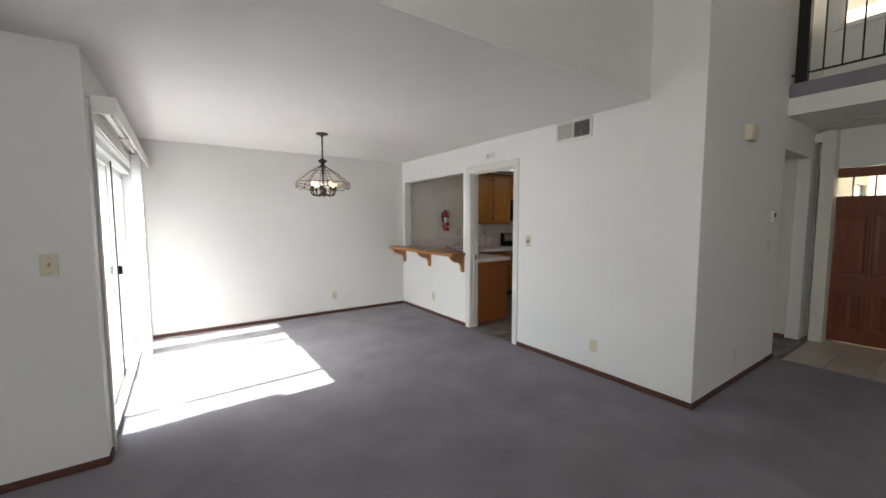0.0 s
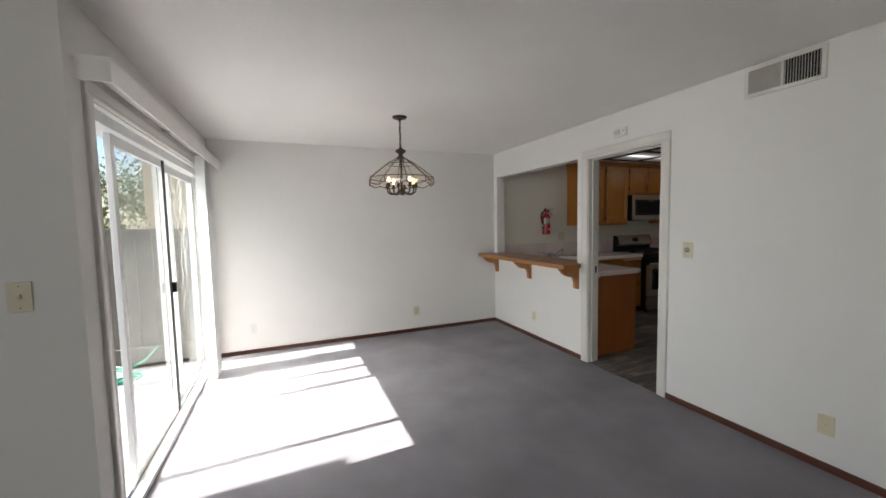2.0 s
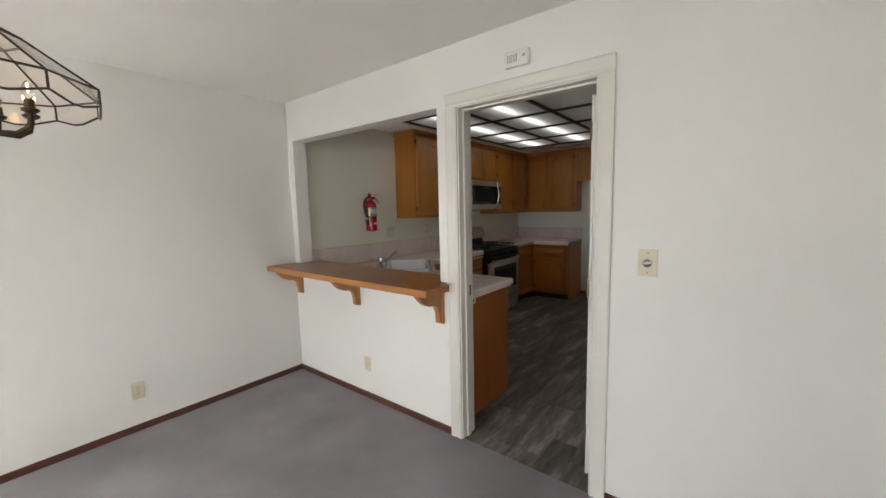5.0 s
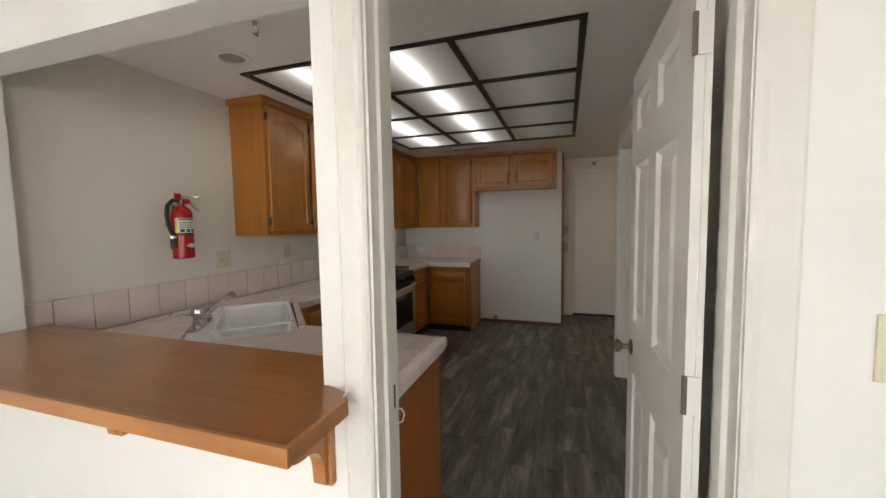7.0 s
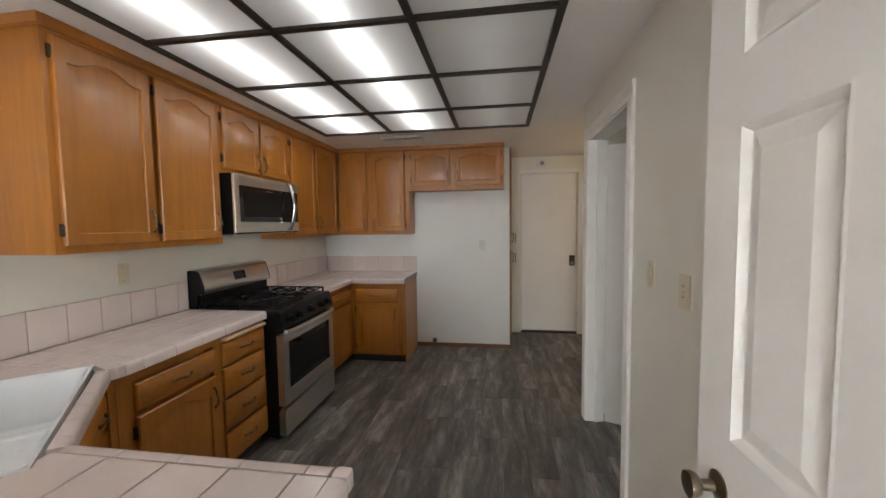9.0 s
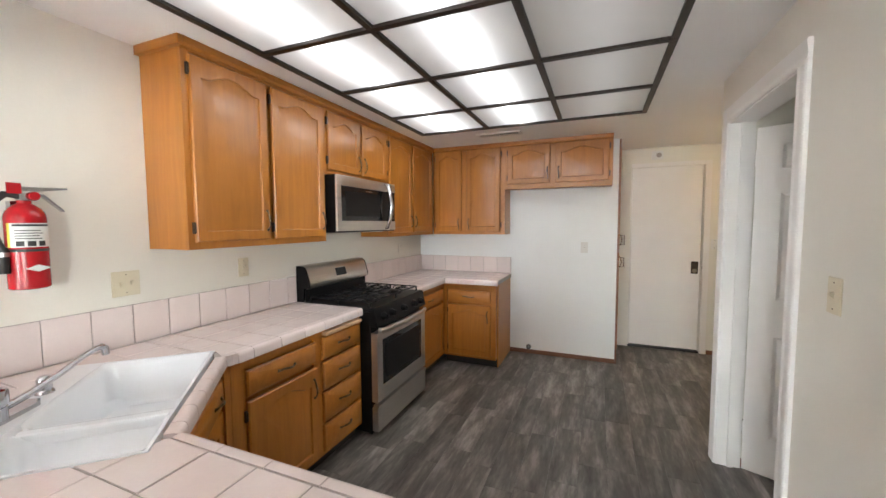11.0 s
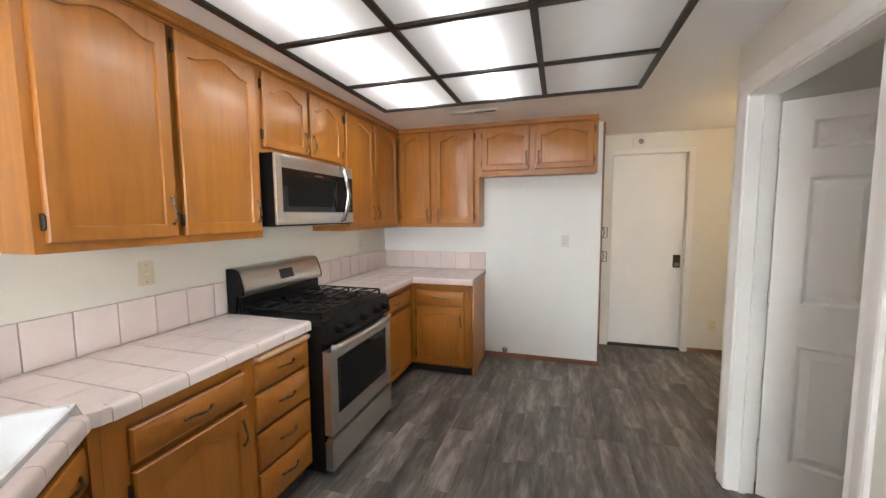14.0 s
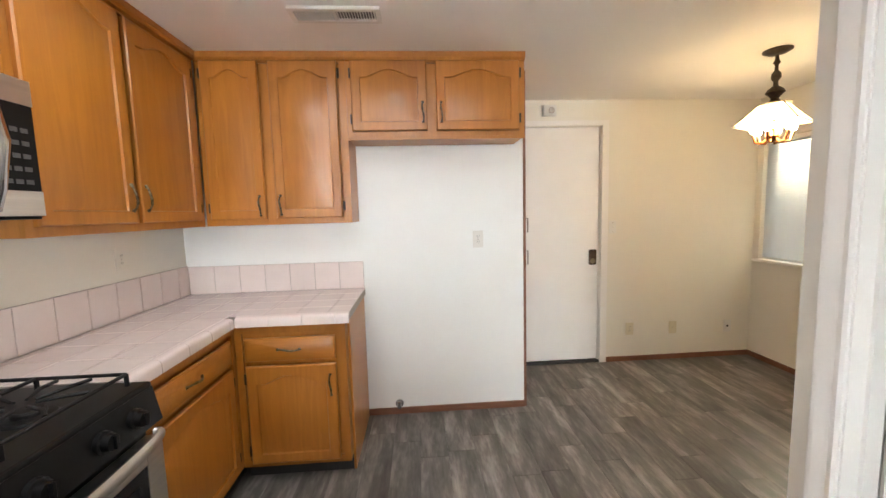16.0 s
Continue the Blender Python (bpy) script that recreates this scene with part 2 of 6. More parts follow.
def tube(bm, pts, rad, n=8):
    """A swept round bar through pts; rad is one radius or one for each point."""
    pts = [Vector(p) for p in pts]
    rad = rad if isinstance(rad, (list, tuple)) else [rad] * len(pts)
    rings = []
    for i, p in enumerate(pts):
        d = (pts[min(i + 1, len(pts) - 1)] - pts[max(i - 1, 0)]).normalized()
        u = d.orthogonal().normalized() if i == 0 else (rings_u - d * rings_u.dot(d)).normalized()
        rings_u = u
        w = d.cross(u)
        rings.append([bm.verts.new(p + rad[i] * (math.cos(6.2832 * k / n) * u + math.sin(6.2832 * k / n) * w)) for k in range(n)])
    for a, b in zip(rings, rings[1:]):
        for k in range(n):
            bm.faces.new((a[k], a[(k + 1) % n], b[(k + 1) % n], b[k]))
    bm.faces.new(rings[0][::-1])
    bm.faces.new(rings[-1])
    return bm


def lathe(bm, prof, centre=(0, 0, 0), n=24, axis="z"):
    """Turns a profile of (radius, height) round an axis through centre."""
    c = Vector(centre)
    rings = []
    for r, h in prof:
        ring = []
        for k in range(n):
            a = 6.2832 * k / n
            v = Vector((r * math.cos(a), r * math.sin(a), h))
            if axis == "y":
                v = Vector((v.x, -v.z, v.y))
            if axis == "x":
                v = Vector((v.z, v.x, v.y))
            ring.append(bm.verts.new(c + v))
        rings.append(ring)
    for a, b in zip(rings, rings[1:]):
        for k in range(n):
            bm.faces.new((a[k], a[(k + 1) % n], b[(k + 1) % n], b[k]))
    if prof[0][0] > 1e-5:
        bm.faces.new(rings[0][::-1])
    if prof[-1][0] > 1e-5:
        bm.faces.new(rings[-1])
    return bm


def prism(bm, poly, axis, a, b):
    """Extrudes a flat outline along an axis from a to b: axis x takes (y, z), y takes (x, z), z takes (x, y)."""
    def at(p, t):
        return {"x": (t, p[0], p[1]), "y": (p[0], t, p[1]), "z": (p[0], p[1], t)}[axis]
    lo = [bm.verts.new(at(p, a)) for p in poly]
    hi = [bm.verts.new(at(p, b)) for p in poly]
    n = len(poly)
    for k in range(n):
        bm.faces.new((lo[k], lo[(k + 1) % n], hi[(k + 1) % n], hi[k]))
    bm.faces.new(lo[::-1])
    bm.faces.new(hi)
    return bm


def link(name, bm, material, smooth=False):
    bmesh.ops.recalc_face_normals(bm, faces=bm.faces)
    me = bpy.data.meshes.new(name)
    bm.to_mesh(me)
    bm.free()
    if material:
        me.materials.append(material)
    if smooth:
        for p in me.polygons:
            p.use_smooth = True
        me.set_sharp_from_angle(angle=radians(38))
    return new(name, me)


def thing(name, at=(0, 0, 0), label="", category="", group=""):
    ob = new(name)
    ob.empty_display_size = 0.1
    ob.location = at
    ORG[ob.name] = Vector(at)
    return tagged(ob, label, category, group)


def part(name, bm, material, parent, label="", smooth=False, turn=None):
    """One mesh under a thing or part, built in world places (or in the thing's own, before turn)."""
    org = ORG[parent.name]
    if turn is not None:
        bmesh.ops.transform(bm, matrix=turn, verts=bm.verts)
    bmesh.ops.translate(bm, vec=-org, verts=bm.verts)
    ob = link(name, bm, material, smooth)
    ob.parent = parent
    ORG[ob.name] = org
    if label:
        ob["label"] = label
    return ob


def solid(name, bm, material, label="", category="", smooth=False, kind="", group=""):
    ob = link(name, bm, material, smooth)
    ORG[ob.name] = Vector((0, 0, 0))
    return tagged(ob, label, category, group, kind)


# ---- structure ----
W, N, CH, KH, TOP = 3.775, 6.32, 2.45, 2.375, 5.2


def setting(name, bm, material, label, category, smooth=False):
    return solid(name, bm, material, label, category, smooth, kind="structure")


setting("floor_carpet", bx(-3.1, W, -3.2, N, -0.1, 0.0), M_CARPET, "worn grey-purple carpet on the dining and living room floor", "carpet")
setting("floor_carpet_hall", bx(W, 5.72, -3.2, 1.75, -0.1, 0.0), M_CARPET, "grey carpet beside the tiled entry", "carpet")
kfloor = setting("floor_kitchen", boxes((W + 0.001, 8.97, 3.40, N, -0.1, -0.006), (5.7, 8.97, 1.65, 3.40, -0.1, -0.006)), M_KICK, "grey wood-look vinyl plank kitchen floor", "floor")
efloor = setting("floor_entry", bx(5.72, 7.0, -3.2, 1.65, -0.1, -0.006), M_GROUT, "beige ceramic tile floor at the front door", "floor")

setting("wall_kitchen", boxes(
    (W, 3.90, 4.60, 6.24, 0, 0.987), (W, 3.90, 4.60, 6.24, 2.11, 2.6), (W, 3.90, 6.24, N, 0, 2.6), (W, 3.90, 4.455, 4.60, 0, 2.6),
    (W, 3.90, 3.63, 4.455, 2.10, 2.6), (W, 3.90, 2.12, 3.63, 0, 2.6), (W, 3.90, 1.835, 2.12, 0, TOP), (W, 3.90, 1.715, 1.835, 0, TOP)),
    M_WALL, "white painted wall with a pass-through and doorway", "wall")
setting("wall_north", boxes((-0.05, 3.90, N, 6.45, 0, 2.6)), M_WALL, "plain white painted dining room wall", "wall")
setting("wall_kitchen_north", bx(3.90, 9.1, N, 6.45, 0, 2.6), M_KWALL, "cream painted kitchen wall above the counter", "wall")
setting("wall_patio", boxes((-0.02, 0.16, 3.45, 3.66, 0, 2.6), (-0.02, 0.16, 6.19, N, 0, 2.6), (-0.02, 0.16, 3.66, 6.19, 2.06, 2.6)), M_WALL, "white wall around the sliding patio door", "wall")
setting("wall_wing", bx(-3.1, -0.02, 3.45, 3.6, 0, 2.6), M_WALL, "plain white wall with a light switch", "wall")
setting("wall_hall", boxes((3.90, 5.71, 1.715, 1.835, 0, TOP), (5.71, 6.72, 1.715, 1.835, 2.19, 2.52), (6.72, 7.0, 1.715, 1.835, 0, 2.52), (5.71, 7.0, 1.715, 1.835, 2.83, TOP)), M_WALL, "white wall along the hall with an opening", "wall")
setting("wall_hall_inner", boxes((5.60, 5.72, 1.835, 3.39, 0, 2.5), (6.69, 6.81, 1.835, 3.39, 0, 2.5)), M_KWALL, "cream walls of the short passage", "wall")
setting("wall_kitchen_south", boxes((3.90, 5.80, 3.39, 3.51, 0, 2.5), (5.80, 6.675, 3.39, 3.51, 2.10, 2.5), (6.675, 6.81, 3.39, 3.51, 0, 2.5)), M_KWALL, "cream kitchen wall with a cased doorway", "wall")
setting("wall_nook_south", boxes((6.81, 7.85, 1.53, 1.65, 0, 2.5), (7.85, 8.91, 1.53, 1.65, 0, 0.93), (7.85, 8.91, 1.53, 1.65, 2.0, 2.5), (8.91, 9.1, 1.53, 1.65, 0, 2.5)), M_KWALL, "cream wall with a window in the breakfast nook", "wall")
setting("wall_east", boxes((8.97, 9.1, 1.65, 3.12, 0, 2.5), (8.97, 9.1, 3.12, 3.86, 2.155, 2.5), (8.97, 9.1, 3.86, N, 0, 2.5)), M_KWALL, "cream wall with a door to the garage", "wall")
setting("wall_refrigerator", bx(8.27, 8.39, 4.03, N, 0, 2.5), M_FWALL, "white wall of the empty refrigerator space", "wall")
setting("wall_header", bx(-3.1, W, 2.12, 2.24, 2.46, TOP), M_WALL, "white wall above the dining room opening", "wall")
setting("wall_living_south", bx(-3.2, 9.0, -3.3, -3.2, 0, TOP), M_WALL, "plain white living room wall", "wall")
# the opening in this wall is unseen, added so fill light can enter
setting("wall_living_west", boxes((-3.2, -3.1, -3.2, -3.0, 0, TOP), (-3.2, -3.1, -0.6, 3.6, 0, TOP), (-3.2, -3.1, -3.0, -0.6, 0, 0.7), (-3.2, -3.1, -3.0, -0.6, 2.9, TOP)), M_WALL, "plain white living room wall", "wall")
setting("wall_entry", boxes((7.0, 7.12, 1.69, 1.835, 0, 2.52), (7.0, 7.12, 0.76, 1.69, 2.08, 2.52), (7.0, 7.12, -3.2, 0.76, 0, 2.52),
                            (7.0, 7.12, -3.2, 0.4, 2.83, TOP), (7.0, 7.12, 0.4, 1.62, 2.83, 3.70), (7.0, 7.12, 0.4, 1.62, 4.9, TOP), (7.0, 7.12, 1.62, 1.835, 2.83, TOP)), M_WALL, "white entry wall around the front door", "wall")
setting("ceiling_dining", boxes((-3.1, W, 2.122, 3.6, CH, CH + 0.1), (-0.02, W, 3.6, N, CH, CH + 0.1)), M_CEIL, "white textured dining room ceiling", "ceiling")
setting("ceiling_kitchen", boxes((3.90, 4.775, 3.51, N, KH, KH + 0.1), (7.31, 8.97, 3.51, N, KH, KH + 0.1), (4.775, 7.31, 5.82, N, KH, KH + 0.1), (4.775, 7.31, 3.51, 3.90, KH, KH + 0.1), (6.81, 8.97, 1.65, 3.51, KH, KH + 0.1), (5.72, 6.69, 1.835, 3.39, 2.4, 2.48)), M_CEIL, "white kitchen ceiling around a light panel", "ceiling")
setting("ceiling_living", bx(-3.2, 9.1, -3.3, 2.24, TOP, TOP + 0.1), M_CEIL, "high white living room ceiling", "ceiling")
# unseen overhang, added to shade the west opening from the sun
setting("eave", bx(-6.4, -3.2, -3.3, 1.0, 3.0, 3.12), M_CEIL, "added unseen overhang that keeps the sun out of the living room", "eave")
setting("balcony_floor", bx(5.70, 7.0, -3.2, 1.715, 2.52, 2.69), M_WALL, "white edge and underside of the upper landing", "landing")
setting("balcony_carpet", bx(5.69, 7.0, -3.2, 1.715, 2.69, 2.83, 0.02), M_CARPET, "grey carpet wrapped over the landing edge", "carpet")


def baseboards():
    h, d = 0.045, 0.012
    rows = [("dining", boxes((0.16, W, N - d, N, 0, h), (W - d, W, 4.515, N - d, 0, h), (W - d, W, 1.715, 3.565, 0, h), (W - d, 5.71, 1.703, 1.715, 0, h), (-3.1, 0.16, 3.438, 3.45, 0, h), (0.16, 0.172, 3.45, 3.56, 0, h)), M_BASE)]
    rows.append(("kitchen", boxes((8.258, 8.27, 4.03, 5.17, 0, h), (8.958, 8.97, 1.65, 3.05, 0, h), (6.81, 8.958, 1.65, 1.662, 0, h), (3.90, 5.728, 3.51, 3.522, 0, h), (5.72, 5.732, 1.84, 3.39, 0, h), (6.678, 6.69, 1.84, 3.39, 0, h)), M_BASEK))
    for name, bm, m in rows:
        setting("baseboard_" + name, bm, m, "narrow stained wood baseboard", "baseboard")


baseboards()

# ---- trim, doors and windows ----


def casing(name, axis, at, out, a0, a1, top, width, label, depth=0.018, paint=None):
    """A moulded door casing on one wall face, built as two legs and a head; axis is the wall's normal axis."""
    paint = paint or M_TRIM
    root = setting(name, bmesh.new(), paint, label, "door casing")

    def piece(pname, u0, u1, z0, z1, vertical, flip):
        prof = [(0, 0), (0, 0.6), (0.12, 0.85), (0.3, 0.7), (0.42, 0.75), (0.8, 1.0), (0.92, 1.0), (1, 0.8), (1, 0)]
        bm = bmesh.new()
        if vertical:
            pts = []
            for f, d in prof:
                f = 1 - f if flip else f
                pts.append((u0 + (u1 - u0) * f, at + out * depth * d))
            pl = [(p[1], p[0]) for p in pts] if axis == "x" else pts
            prism(bm, pl, "z", z0, z1)
        else:
            pts = [(at + out * depth * d, z0 + (z1 - z0) * f) for f, d in prof]
            prism(bm, pts, "y" if axis == "x" else "x", u0, u1)
        part(pname, bm, paint, root)
    piece("casing_leg", a0 - width, a0, 0, top, True, True)
    piece("casing_leg", a1, a1 + width, 0, top, True, False)
    piece("casing_head", a0 - width, a1 + width, top + 0.001, top + width, False, False)
    return root


casing("trim_kitchen_door", "x", W, -1, 3.643, 4.445, 2.09, 0.08, "cream painted moulded casing around the kitchen doorway")
casing("trim_passage_door", "y", 3.51, 1, 5.815, 6.66, 2.09, 0.085, "white painted moulded casing of the passage doorway", paint=M_WHITE)
setting("jamb_kitchen_door", boxes((W - 0.002, 3.905, 4.437, 4.455, 0, 2.10), (W - 0.002, 3.905, 3.63, 3.646, 0, 2.10), (W - 0.002, 3.905, 3.646, 4.437, 2.082, 2.10), (3.815, 3.85, 4.425, 4.437, 0, 2.082), (3.815, 3.85, 3.646, 3.658, 0, 2.082), (3.815, 3.85, 3.658, 4.425, 2.07, 2.082), bevel=0.001), M_TRIM, "cream painted door jamb with a stop", "door jamb")
setting("jamb_passage_door", boxes((5.802, 5.822, 3.385, 3.512, 0, 2.10), (6.653, 6.673, 3.385, 3.512, 0, 2.10), (5.822, 6.653, 3.385, 3.512, 2.083, 2.10), (6.641, 6.653, 3.425, 3.455, 0, 2.083), (5.822, 5.834, 3.425, 3.455, 0, 2.083)), M_WHITE, "white painted door jamb", "door jamb")
strike = solid("strike_plate", bx(3.852, 3.880, 4.434, 4.438, 0.93, 1.0, 0.001), M_BRONZE, "small dark metal strike plate on the jamb", "strike plate")


def six_panel_door(name, w, h, T, label, knob_x, hinge_x):
    """A moulded six-panel door in its own place: x across, z up, thickness in y from 0 to 0.035."""
    root = thing(name, T.translation, label, "door")
    bm = bx(0.004, w - 0.004, 0.013, 0.022, 0.004, h - 0.004)
    part("core", bm, M_WHITE, root, turn=T)
    st, mid = 0.11, 0.10
    zs = [(0.22, 0.84), (1.04, 1.665), (1.785, h - 0.10)]
    xs = [(st, w / 2 - mid / 2), (w / 2 + mid / 2, w - st)]
    for side in (0, 1):
        yo = (0.0, 0.0135) if side == 0 else (0.035, 0.0215)
        bm = bmesh.new()
        cut_x = [0, xs[0][0], xs[0][1], xs[1][0], xs[1][1], w]
        for i in (0, 2, 4):
            box(bm, cut_x[i], cut_x[i + 1], *sorted(yo), 0, h)
        cz = [0, zs[0][0], zs[0][1], zs[1][0], zs[1][1], zs[2][0], zs[2][1], h]
        for a, b in xs:
            for i in (0, 2, 4, 6):
                box(bm, a, b, *sorted(yo), cz[i], cz[i + 1])
        part("stile_frame", bm, M_WHITE, root, turn=T)
        for a, b in xs:
            for z0, z1 in zs:
                bm = bmesh.new()
                s = -1 if side == 0 else 1
                base = 0.004 if side == 0 else 0.031
                loops = [(0.0, 0.004), (0.006, 0.005), (0.020, -0.008), (0.026, -0.008), (0.058, 0.002)]
                rings = []
                for mg, d in loops:
                    rings.append([bm.verts.new((x, base + s * d, z)) for x, z in ((a + mg, z0 + mg), (b - mg, z0 + mg), (b - mg, z1 - mg), (a + mg, z1 - mg))])
                for r, q in zip(rings, rings[1:]):
                    for k in range(4):
                        bm.faces.new((r[k], r[(k + 1) % 4], q[(k + 1) % 4], q[k]))
                bm.faces.new(rings[-1])
                part("panel", bm, M_WHITE, root, turn=T)
    for s, y in ((-1, 0.0), (1, 0.035)):
        kb = lathe(bmesh.new(), [(0.03, 0), (0.032, 0.004), (0.012, 0.012), (0.011, 0.035), (0.022, 0.042), (0.027, 0.052), (0.026, 0.062), (0.0, 0.066)], (0, 0, 0), 20, "y")
        if s > 0:
            bmesh.ops.rotate(kb, cent=(0, 0, 0), matrix=Matrix.Rotation(math.pi, 3, "Z"), verts=kb.verts)
        bmesh.ops.translate(kb, vec=(knob_x, y, 0.93), verts=kb.verts)
        part("door_knob", kb, M_NICKEL, root, "dark satin nickel knob", True, T)
    for z in (0.2, 1.0, h - 0.22):
        bm = cyl(bmesh.new(), (hinge_x, 0.036, z), (hinge_x, 0.036, z + 0.09), 0.006, 10)
        hg = part("hinge", bm, M_NICKEL, root, "dull brass hinge pin", False, T)
        part("leaf", bx(hinge_x - 0.001, hinge_x + 0.003, 0.004, 0.031, z, z + 0.09), M_WHITE, hg, "painted hinge leaf", False, T)
    return root


six_panel_door("door_kitchen", 0.785, 2.03, Matrix.Translation((3.902, 3.668, 0.012)) @ Matrix.Rotation(radians(0.4), 4, "Z"), "white six-panel interior door standing open against the kitchen wall", 0.70, -0.004)
six_panel_door("door_passage", 0.80, 2.03, Matrix.Translation((6.640, 3.383, 0.012)) @ Matrix.Rotation(radians(-114), 4, "Z"), "white six-panel interior door swung open into the passage", 0.74, -0.004)

# garage door
gd = thing("door_garage", (8.97, 3.5, 0), "plain white slab door to the garage, closed", "door")
part("slab", bx(8.985, 9.02, 3.135, 3.845, 0.03, 2.147, 0.003), M_WHITE, gd)
part("threshold", bx(8.96, 9.05, 3.12, 3.86, 0.0, 0.022, 0.004), M_KICK, gd, "dark threshold")
part("stop_strip", boxes((8.972, 9.06, 3.122, 3.132, 0.02, 2.155), (8.972, 9.06, 3.848, 3.858, 0.02, 2.155), (8.972, 9.06, 3.122, 3.858, 2.149, 2.155)), M_TRIM, gd)
lk = part("lock", bx(8.966, 8.985, 3.155, 3.225, 0.92, 1.06, 0.012), M_BRONZE, gd, "dark bronze keypad deadbolt")
part("thumb_turn", lathe(bmesh.new(), [(0.024, 0), (0.022, 0.012), (0.0, 0.014)], (8.966, 3.19, 0.955), 16, "x"), M_NICKEL, lk)
part("strike", bx(8.966, 8.972, 3.095, 3.121, 0.95, 1.03, 0.002), M_BRONZE, gd)
# unseen block, added to stop outside light in the gap round the slab
setting("garage_leak_block", bx(9.101, 9.2, 2.9, 4.1, -0.1, 2.4), M_WALL, "added unseen block against light leaking round the garage door", "wall")
setting("trim_garage_door", boxes((8.955, 8.97, 3.06, 3.12, 0, 2.155), (8.961, 8.97, 3.06, 3.86, 2.157, 2.2)), M_WHITE, "white painted flat casing", "door casing")

# front door
fd = thing("door_front", (7.0, 1.15, 0), "dark red-brown panelled wooden front door with small top lights, closed", "door")
Y0, Y1 = 0.77, 1.68
part("slab", boxes((7.02, 7.05, Y0, Y1, 0.01, 1.74), (7.02, 7.05, Y0, Y1, 1.96, 2.07), (7.02, 7.05, Y0, Y0 + 0.1, 1.74, 1.96), (7.02, 7.05, Y1 - 0.1, Y1, 1.74, 1.96)), M_FDOOR, fd)
for i in range(4):
    ya = Y0 + 0.11 + i * 0.175
    part("light_pane", bx(7.03, 7.036, ya, ya + 0.165, 1.742, 1.958), M_GLASS, fd, "small clear pane")
    if i:
        part("muntin", bx(7.015, 7.05, ya - 0.012, ya + 0.002, 1.74, 1.96), M_FDOOR, fd)
for z0, z1 in ((0.15, 0.62), (0.80, 1.55)):
    for i in range(4 if z0 < 0.5 else 2):
        n = 4 if z0 < 0.5 else 2
        wd = (Y1 - Y0 - 0.2) / n
        ya = Y0 + 0.1 + i * wd
        bm = bmesh.new()
        rings = []
        for mg, d in ((0.015, 0.0), (0.02, 0.012), (0.035, 0.012), (0.06, 0.002)):
            rings.append([bm.verts.new((7.02 - d, y, z)) for y, z in ((ya + mg, z0 + mg), (ya + wd - mg, z0 + mg), (ya + wd - mg, z1 - mg), (ya + mg, z1 - mg))])
        for r, q in zip(rings, rings[1:]):
            for k in range(4):
                bm.faces.new((r[k], r[(k + 1) % 4], q[(k + 1) % 4], q[k]))
        bm.faces.new(rings[-1])
        part("panel", bm, M_FDOOR, fd)
setting("trim_front_door", boxes((6.985, 7.0, 1.69, 1.713, 0, 2.15), (6.985, 7.0, 0.69, 0.76, 0, 2.15), (6.985, 7.0, 0.76, 1.69, 2.08, 2.15)), M_WALL, "white flat casing around the front door", "door casing")

# sliding patio door: frame, fixed and moving panels
sd = thing("window_patio_door", (0.07, 4.8, 0), "white vinyl sliding glass patio door with clear panes, closed", "sliding door")
tagged(sd, kind="structure")
part("outer_frame", boxes((0.0, 0.13, 3.66, 3.70, 0.0, 2.06), (0.0, 0.13, 6.15, 6.19, 0.0, 2.06), (0.0, 0.13, 3.70, 6.15, 2.0, 2.06), (0.0, 0.155, 3.70, 6.15, 0.0, 0.035), bevel=0.003), M_VINYL, sd)


def slider_panel(x0, x1, y0, y1, name, st=0.05):
    part(name, boxes((x0, x1, y0, y0 + st, 0.035, 2.0), (x0, x1, y1 - st, y1, 0.035, 2.0), (x0, x1, y0 + st, y1 - st, 0.035, 0.10), (x0, x1, y0 + st, y1 - st, 1.94, 2.0), bevel=0.002), M_VINYL, sd)
    pane = part("pane", bx((x0 + x1) / 2 - 0.003, (x0 + x1) / 2 + 0.003, y0 + st, y1 - st, 0.10, 1.94), M_GLASS, sd, "clear glass pane")
    pane.visible_shadow = False


slider_panel(0.060, 0.090, 4.05, 4.985, "moving_panel", 0.048)
slider_panel(0.020, 0.050, 4.95, 6.15, "fixed_panel", 0.045)
part("gasket", bx(0.0905, 0.097, 4.936, 4.984, 0.04, 1.995), M_RUBBER, sd, "black weather strip")
part("centre_stile", bx(0.018, 0.052, 5.26, 5.315, 0.10, 1.94, 0.002), M_VINYL, sd)
hd = part("latch", bx(0.0905, 0.125, 4.975, 5.01, 0.98, 1.06, 0.006), M_BLACK, sd, "black door latch")
part("track_rail", bx(0.085, 0.095, 3.70, 6.15, 0.035, 0.045), M_CHROME, sd)
casing("trim_patio_door", "x", 0.16, 1, 3.66, 6.19, 2.07, 0.075, "cream painted casing around the patio door")
val = thing("blind_valance", (0.24, 4.9, 2.1), "white headrail valance above the patio door with drawn-back blinds", "blind")
part("fascia", bx(0.285, 0.295, 3.50, 6.30, 2.10, 2.205, 0.002), M_WHITE, val)
part("top_board", bx(0.16, 0.285, 3.50, 6.30, 2.190, 2.202), M_WHITE, val)
part("end_board", bx(0.178, 0.285, 3.50, 3.51, 2.10, 2.19), M_WHITE, val)
part("track", bx(0.205, 0.235, 3.52, 6.28, 2.155, 2.185, 0.002), M_STEEL, val, "metal blind track")
for y in (4.62, 5.45):
    part("bracket", bx(0.19, 0.284, y, y + 0.008, 2.14, 2.19, 0.002), M_STEEL, val)
